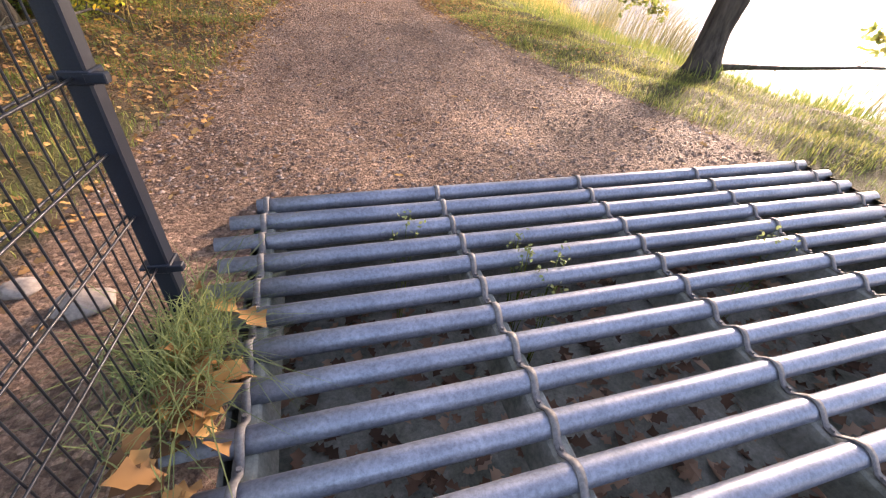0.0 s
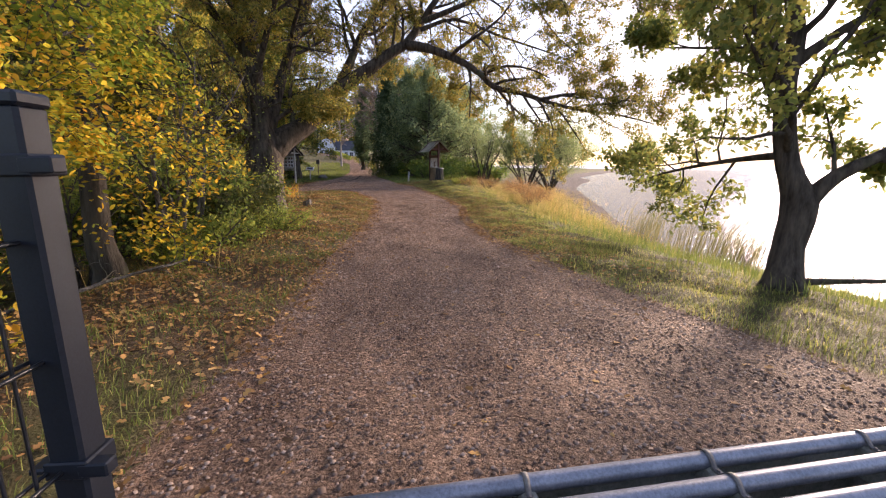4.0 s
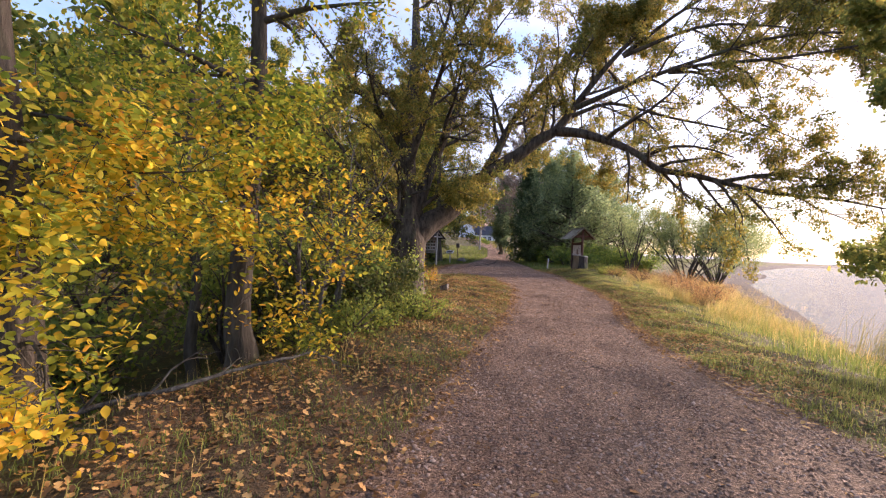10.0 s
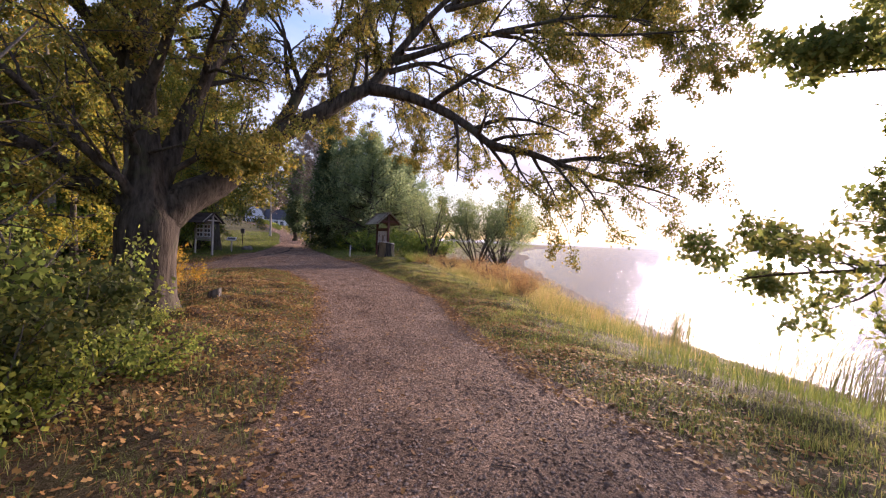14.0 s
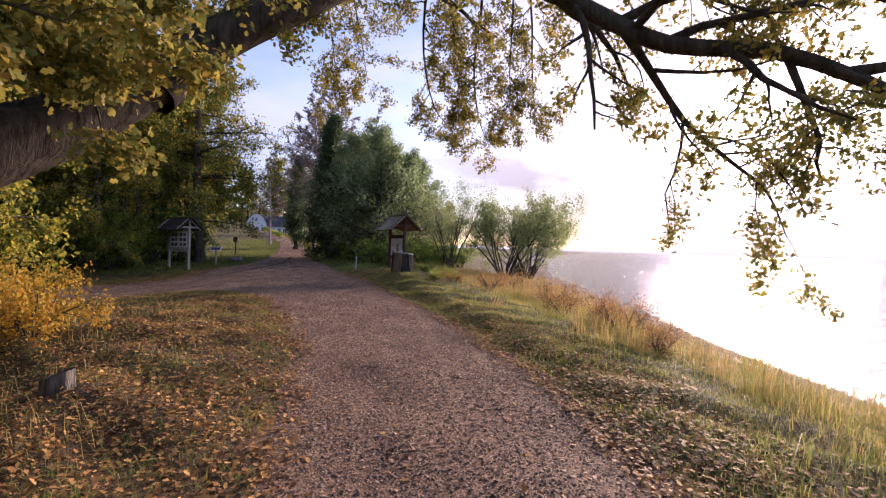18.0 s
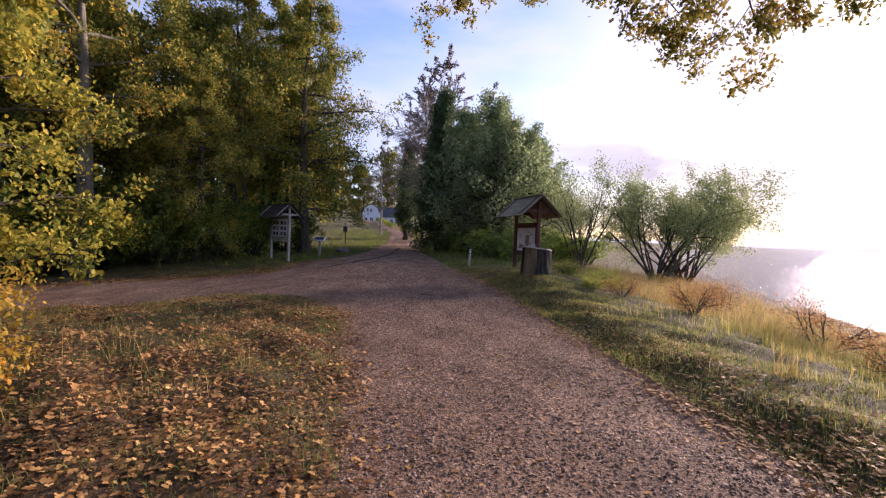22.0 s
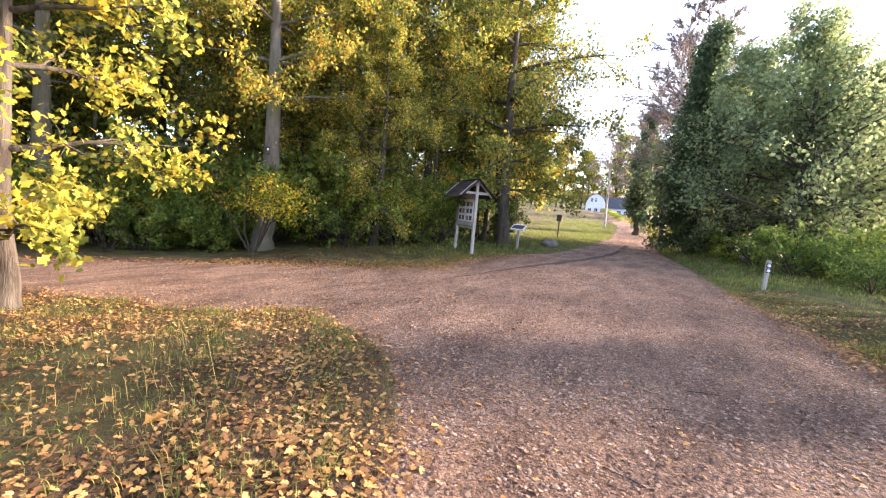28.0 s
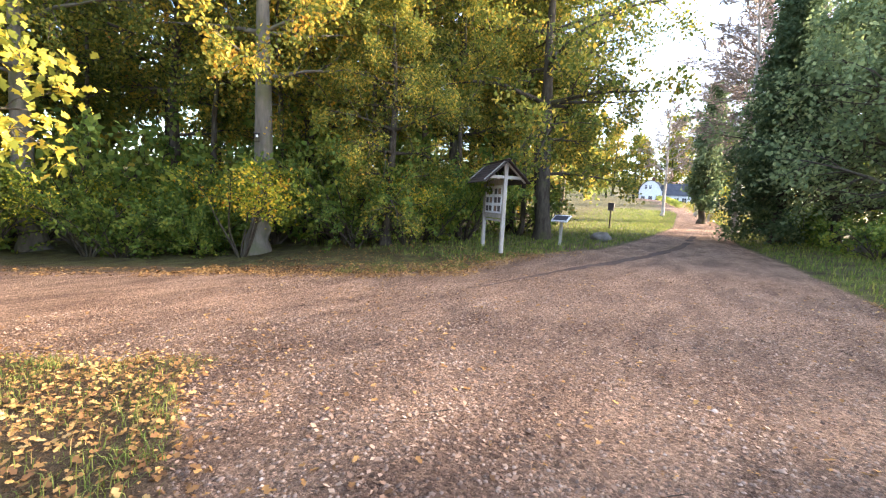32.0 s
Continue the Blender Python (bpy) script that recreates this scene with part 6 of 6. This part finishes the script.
def clumpy(x, y, k_=1.0):
    return np.clip(0.5 + 0.5 * wave(x, y, 2.2 * k_, 0.9) + 0.4 * wave(x, y, 5.1 * k_, 2.2), 0, 1)


OCTA = (np.array([(0.5, 0, 0.05), (0.1, 0.45, 0), (-0.5, 0.1, 0), (-0.1, -0.45, 0.05), (0.05, 0, 0.38)]), np.array([(0, 1, 4), (1, 2, 4), (2, 3, 4), (3, 0, 4)]))
near_path = lambda x, y: (way_depth(x, y) > 0.05) * np.clip(1.15 - np.abs(y - 12) / 26, 0.1, 1)
pb = scatter(300000, -9, 4, 2.2, 36, near_path)
tagged(leaves_object("gravel", pb, STONE, rg, 0.022, 0.6, OCTA, 0.88), "loose gravel stones strewn over the path", "gravel", kind="stuff")
big = scatter(1500, -9, 4, 2.2, 36, near_path)
tagged(leaves_object("pebbles", big, STONE, rg, 0.042, 0.5, OCTA, 0.95), "larger pale pebbles on the path", "gravel", kind="stuff")
LEAF_CURL = (LEAF_LOBED[0] * np.array([1, 1, 2.2]) + np.array([0, 0, 0.02]), LEAF_LOBED[1])
fl = scatter(640000, -12, 0.8, -1, 38, lambda x, y: np.clip(litter_amount(x, y), 0, 1) * (0.55 + 0.45 * clumpy(x + 2, y, 0.9)) * (0.62 + 0.38 * sstep(9, 13, y) * sstep(26, 23, y)))
fl[:, 2] += rg.uniform(0.0, 0.03, len(fl))
tagged(leaves_object("fallen_leaves", fl, LITTER, rg, 0.044, 0.6, LEAF_OAK, 0.70), "drifts of brown and orange fallen oak leaves", "leaves", kind="stuff")
fp = scatter(520000, -9, 4.2, 2.2, 37, lambda x, y: (way_depth(x, y) > 0) * (0.25 + 0.45 * clumpy(x, y, 0.4)) * (0.16 + 0.70 * sstep(4, 13, y)))
tagged(leaves_object("path_leaves", fp, PATH_LITTER, rg, 0.034, 0.6, LEAF_QUAD, 0.82), "scattered dry leaves and scraps on the gravel", "leaves", kind="stuff")
fb2 = scatter(48000, -9, 4.2, 2.3, 36, lambda x, y: (way_depth(x, y) > 0) * (0.25 + 0.75 * np.exp(-way_depth(x, y) * 1.6)) * (0.3 + 0.7 * sstep(6, 14, y)))
tagged(leaves_object("stray_leaves", fb2, LITTER, rg, 0.055, 0.4, LEAF_OAK, 0.86), "single brown and tan oak leaves on the gravel", "leaves", kind="stuff")
fw = scatter(70000, -24, -3.5, 24, 40, lambda x, y: (y > 31 + 0.545 * (x + 6)) * sstep(-1.1, -0.4, way_depth(x, y)) * sstep(1.1, 0.2, way_depth(x, y)) * (0.35 + 0.65 * clumpy(x, y, 0.7)))
tagged(leaves_object("roadside_leaves", fw, LITTER, rg, 0.07, 0.4, LEAF_OAK, 0.78), "band of rusty fallen leaves along the edge of a wood", "leaves", kind="stuff")
fr2 = scatter(210000, 2.0, 8, 2.4, 36, lambda x, y: (way_depth(x, y) < 0.35) * sstep(-1.7, -0.6, way_depth(x, y)) * (0.45 + 0.45 * clumpy(x, y, 0.7)) * sstep(4, 11, y) * (1 - 0.55 * sstep(17, 21, y)))
fr2[:, 2] += rg.uniform(0.0, 0.04, len(fr2))
tagged(leaves_object("verge_leaves", fr2, LITTER, rg, 0.05, 0.4, LEAF_OAK, 0.8), "dull fallen leaves on the grass verge", "leaves", kind="stuff")


def blades(name, places, mat, h_, vary, width, lean_, label, wind=(0, 0), clump=0.0):
    """Grass blades, bent over, three faces each."""
    n_ = len(places)
    az = rg.uniform(0, 2 * np.pi, n_)
    h = h_ * (1 + vary * rg.uniform(-1, 1, n_))
    cl = clumpy(places[:, 0], places[:, 1], 1.3) * clumpy(places[:, 0] + 9, places[:, 1] - 4, 0.5)
    h = h * (1 - clump + 2.2 * clump * cl)
    blow = clump * wave(places[:, 0], places[:, 1], 1.1, 4.0) * 0.5
    ln = np.abs(rg.normal(0.3, 0.35, n_)) * lean_
    dx, dy = np.cos(az), np.sin(az)
    tx = dx * ln * h + (wind[0] + blow) * h
    ty = dy * ln * h + (wind[1] + 0.6 * blow) * h
    wx, wy = -dy * width * 0.5, dx * width * 0.5
    v = np.zeros((n_, 5, 3))
    v[:, 0] = places + np.column_stack([wx, wy, -0.01 * np.ones(n_)])
    v[:, 1] = places - np.column_stack([wx, wy, 0.01 * np.ones(n_)])
    mid = places + np.column_stack([tx * 0.35, ty * 0.35, h * 0.6])
    v[:, 2] = mid - np.column_stack([wx, wy, 0 * wx]) * 0.8
    v[:, 3] = mid + np.column_stack([wx, wy, 0 * wx]) * 0.8
    v[:, 4] = places + np.column_stack([tx, ty, h * (1 - 0.25 * ln)])
    base = np.arange(n_)[:, None] * 5
    ob = mesh_from(name, v.reshape(-1, 3), [base + np.array([[0, 1, 2, 3]]), base + np.array([[3, 2, 4]])], mat)
    return tagged(ob, label, "grass", kind="stuff")


vg = scatter(560000, -9, 9, -1, 40, lambda x, y: (way_depth(x, y) < 0.06) * np.exp(-np.maximum(0, -way_depth(x, y) - 0.8) * 0.5) * (0.15 + 0.85 * clumpy(x, y)) * np.where(x < 0, 1.0 - 0.30 * np.clip(litter_amount(x, y), 0, 1) * sstep(10, 13, y) * sstep(25, 22, y), 0.9) * (x < shore_x(y) - 1.0))
blades("verge_grass", vg, GRASS, 0.075, 0.5, 0.0055, 2.2, "short green verge grass", (0, 0), 0.4)
rv_ = scatter(230000, 2.0, 9.0, 2.0, 30.0, lambda x, y: (way_depth(x, y) < 0.08) * sstep(-2.3, -1.2, way_depth(x, y)) * (0.55 + 0.45 * np.maximum(sstep(-0.3, -0.9, way_depth(x, y)), sstep(17, 21, y))) * (0.25 + 0.75 * clumpy(x, y, 0.8)) * (x < shore_x(y) - 1.0))
blades("lakeside_grass", rv_, VERGE_GRASS, 0.065, 0.5, 0.006, 2.4, "short matted grass along the lake side of the path", (0, 0), 0.35)
dry = scatter(14000, -8, -1.2, 2, 28, lambda x, y: (way_depth(x, y) < -0.7) * clumpy(x, y, 0.8) ** 2 * 0.8)
blades("dry_stalks", dry, GOLD_GRASS, 0.26, 0.5, 0.004, 1.2, "pale dry grass stalks on the verge", (0, 0), 0.6)
lawn = scatter(60000, -14, 6, 36, 90, lambda x, y: (way_depth(x, y) < -0.1) * np.clip(1.3 + (-way_depth(x, y)) * -0.12, 0, 1))
blades("lawn", lawn, GRASS, 0.12, 0.5, 0.03, 1.0, "mown green lawn along the drive")
def bank(x, y):
    u = (x - right_edge(y)) / (shore_x(y) - right_edge(y)) + 0.09 * wave(x, y, 1.3, 2.0) + 0.05 * wave(x, y, 3.1, 0.5)
    return sstep(0.22, 0.42, u) * sstep(0.95, 0.55, u)


gg = scatter(250000, 3, 20, 6.5, 42, lambda x, y: bank(x, y) * (0.25 + 0.75 * clumpy(x, y, 0.6)) * sstep(8, 15, y))
blades("golden_grass", gg, GOLD_GRASS, 0.32, 0.6, 0.006, 2.2, "tall golden autumn grass on the lake bank", (0.05, 0.03), 0.75)
gn = scatter(90000, 4.5, 12, 11, 24, lambda x, y: bank(x, y) * (0.35 + 0.65 * clumpy(x, y, 0.8)) * sstep(10, 14, y))
blades("bank_undergrass", gn, VERGE_GRASS, 0.24, 0.6, 0.006, 2.4, "dense yellowing grass under the golden stems", (0.04, 0.02), 0.6)
g3 = scatter(26000, 3, 19, 6.5, 42, lambda x, y: bank(x, y) * clumpy(x + 3, y + 5, 0.4))
blades("coarse_grass", g3, GRASS, 0.30, 0.6, 0.008, 1.6, "greenish coarse grass among the golden stems", (0, 0), 0.6)
g2 = scatter(42000, 3.4, 12, -1, 15, lambda x, y: bank(x, y) * 0.6 * sstep(15, 9, y))
blades("bank_grass", g2, GRASS, 0.2, 0.5, 0.008, 1.4, "rough green grass on the bank")
rd = scatter(9000, 6, 12, 4.5, 14.0, lambda x, y: sstep(-1.6, -0.5, x - shore_x(y)) * sstep(0.5, 0.0, x - shore_x(y)) * clumpy(x, y, 0.5))
rd[:, 2] = np.maximum(rd[:, 2], WATER_Z - 0.3)
blades("reeds", rd, REED, 1.0, 0.4, 0.012, 0.9, "slender bending reeds at the water's edge", (0.25, -0.15))

tc = scatter(800, 4, 17, 8, 40, lambda x, y: bank(x, y) * 0.8 * sstep(11, 17, y))
tp = np.repeat(tc, 46, 0)
tp[:, :2] += rg.normal(0, 0.09, (len(tp), 2))
tp[:, 2] = ground_z(tp[:, 0], tp[:, 1])
blades("grass_tussocks", tp, GOLD_GRASS, 0.48, 0.45, 0.007, 2.2, "arching golden tussocks along the bank", (0.10, 0.0))

# brown scrub among the bank grass
ros = put(shrub("rose_scrub", "thin brown scrub with rusty leaves among bank grass", 77, 0.9, 0.7, 7, RUST_LEAF, 3, 0.035, 0.09, TWIG, [(6, 0.45, 0.8, 0.03, 0.15), (3, 0.5, 0.8, 0.0, 0.2)], 1.2, LEAF_QUAD), 6.6, 17.6)
ros["group"] = "scrub on the lake bank"
for x, y, rz, s in ((7.3, 18.8, 60, 1.0), (7.0, 20.4, 140, 0.8), (6.1, 16.2, 220, 0.7), (7.8, 22.5, 300, 1.1), (6.4, 24.0, 20, 0.8), (8.8, 26.5, 100, 1.1), (5.6, 25.6, 170, 0.6)):
    again(ros, x, y, rz, s)

# damp wheel rut curving out of the side track
rl = smooth_line([(x, y, 0) for x, y in ((-4.6, 32.6), (-3.7, 35.2), (-2.9, 37.7), (-2.1, 42.0), (-1.5, 48.0), (-1.3, 56.0))], 8)
rn = np.gradient(rl, axis=0)
rn = np.column_stack([-rn[:, 1], rn[:, 0], 0 * rn[:, 0]]) / np.linalg.norm(rn, axis=1)[:, None]
rw = 0.17 * np.clip(np.arange(len(rl)) / 14, 0.15, 1) + 0.03 * np.sin(np.arange(len(rl)) * 1.3) + 0.03 * np.sin(np.arange(len(rl)) * 3.7)
rv = np.concatenate([rl + rn * (rw * k_)[:, None] for k_ in (1.0, 0.35, -0.35, -1.0)])
rv[:, 2] = ground_z(rv[:, 0], rv[:, 1]) + np.repeat([0.004, 0.012, 0.012, 0.004], len(rl))
m_ = np.arange(len(rl) - 1)
rf = np.concatenate([np.stack([m_ + a * len(rl), m_ + 1 + a * len(rl), m_ + 1 + (a + 1) * len(rl), m_ + (a + 1) * len(rl)], -1) for a in range(3)])
tagged(mesh_from("wheel_rut", rv, rf, MUD, True), "dark damp wheel rut across the gravel", "road", kind="structure")

# grass tuft and leaves at the foot of the fence post
tf = np.column_stack([FX + 0.06 + rg.normal(0, 0.09, 700), FY - 0.2 + rg.normal(0, 0.15, 700), np.zeros(700)])
tf = tf[(tf[:, 0] < PIT[0] - 0.02)]
tf[:, 2] = ground_z(tf[:, 0], tf[:, 1])
blades("grass_tuft", tf, WILLOW_LEAF, 0.2, 0.4, 0.005, 2.4, "thick tuft of long green grass at a fence post", (0.12, -0.12))
tl = np.column_stack([rg.normal(-0.47, 0.06, 70), rg.normal(0.82, 0.25, 70), np.zeros(70)])
tl[:, 2] = ground_z(tl[:, 0], tl[:, 1]) + rg.uniform(0.01, 0.07, 70)
tagged(leaves_object("fallen_leaves", tl, LITTER, rg, 0.11, 0.3, LEAF_CURL, 0.6), "orange oak leaves heaped beside the cattle grid", "leaves", kind="stuff")
pl = np.column_stack([rg.uniform(PIT[0], PIT[1], 1500), rg.uniform(PIT[2], PIT[3], 1500), rg.uniform(-0.855, -0.80, 1500)])
tagged(leaves_object("pit_leaves", pl, PATH_LITTER, rg, 0.10, 0.35, LEAF_CURL, 0.7), "dark brown leaves at the bottom of the pit", "leaves", kind="stuff")
for i, (x, y) in enumerate(((0.35, 1.80), (1.02, 1.36), (0.92, 1.42), (0.95, 1.52), (2.35, 1.35))):
    q = np.random.default_rng(300 + i)
    root = empty("weed", x, y, -0.86)
    tagged(root, "small grey-green weed growing up through the grid", "plant")
    st_ = [branch_line(q, (0, 0, 0), (q.normal(0, 0.1), q.normal(0, 0.06), 1), 0.92, 0, 0.05, 6) for _ in range(4)]
    for s_ in st_:
        under(tubes_object("stem", [(s_, np.linspace(0.003, 0.0015, 6), 4)], SHRUB_LEAF), root)
    sp = np.repeat(np.array([p_ for s_ in st_ for p_ in s_[3:]]), 6, 0)
    under(leaves_object("leaves", sp + q.normal(0, 0.022, sp.shape), WILLOW_LEAF, q, 0.024, 0.3, LEAF_OVAL, 0.4), root)

# big maple leaves and thin twigs dropped on the ground
mp = scatter(260, -6.5, -1.4, 18.5, 24.5, lambda x, y: (way_depth(x, y) < 0.5) * 0.45)
mp[:, 2] += rg.uniform(0.02, 0.06, len(mp))
tagged(leaves_object("maple_leaves", mp, LITTER, rg, 0.15, 0.3, LEAF_CURL, 0.6), "large curled tan maple leaves on the grass", "leaves", kind="stuff")
tw = scatter(170, -7, 3.4, 6, 34, lambda x, y: (way_depth(x, y) > 0.1) * 0.6)
for k_, p_ in enumerate(tw):
    q = np.random.default_rng(400 + k_)
    az = q.uniform(0, 6.3)
    ln = branch_line(q, p_ + np.array((0, 0, 0.006)), (math.cos(az), math.sin(az), 0.0), q.uniform(0.12, 0.34), 0.0, 0.16, 5)
    ln[:, 2] = ground_z(ln[:, 0], ln[:, 1]) + 0.006
    c_ = ln[0].copy()
    tg = tubes_object("twig", [(ln - c_, np.linspace(0.005, 0.002, 5), 4)], TWIG)
    tg.location = c_
    tagged(tg, "thin dark twig lying on the gravel path", "twig", "twigs on the path")
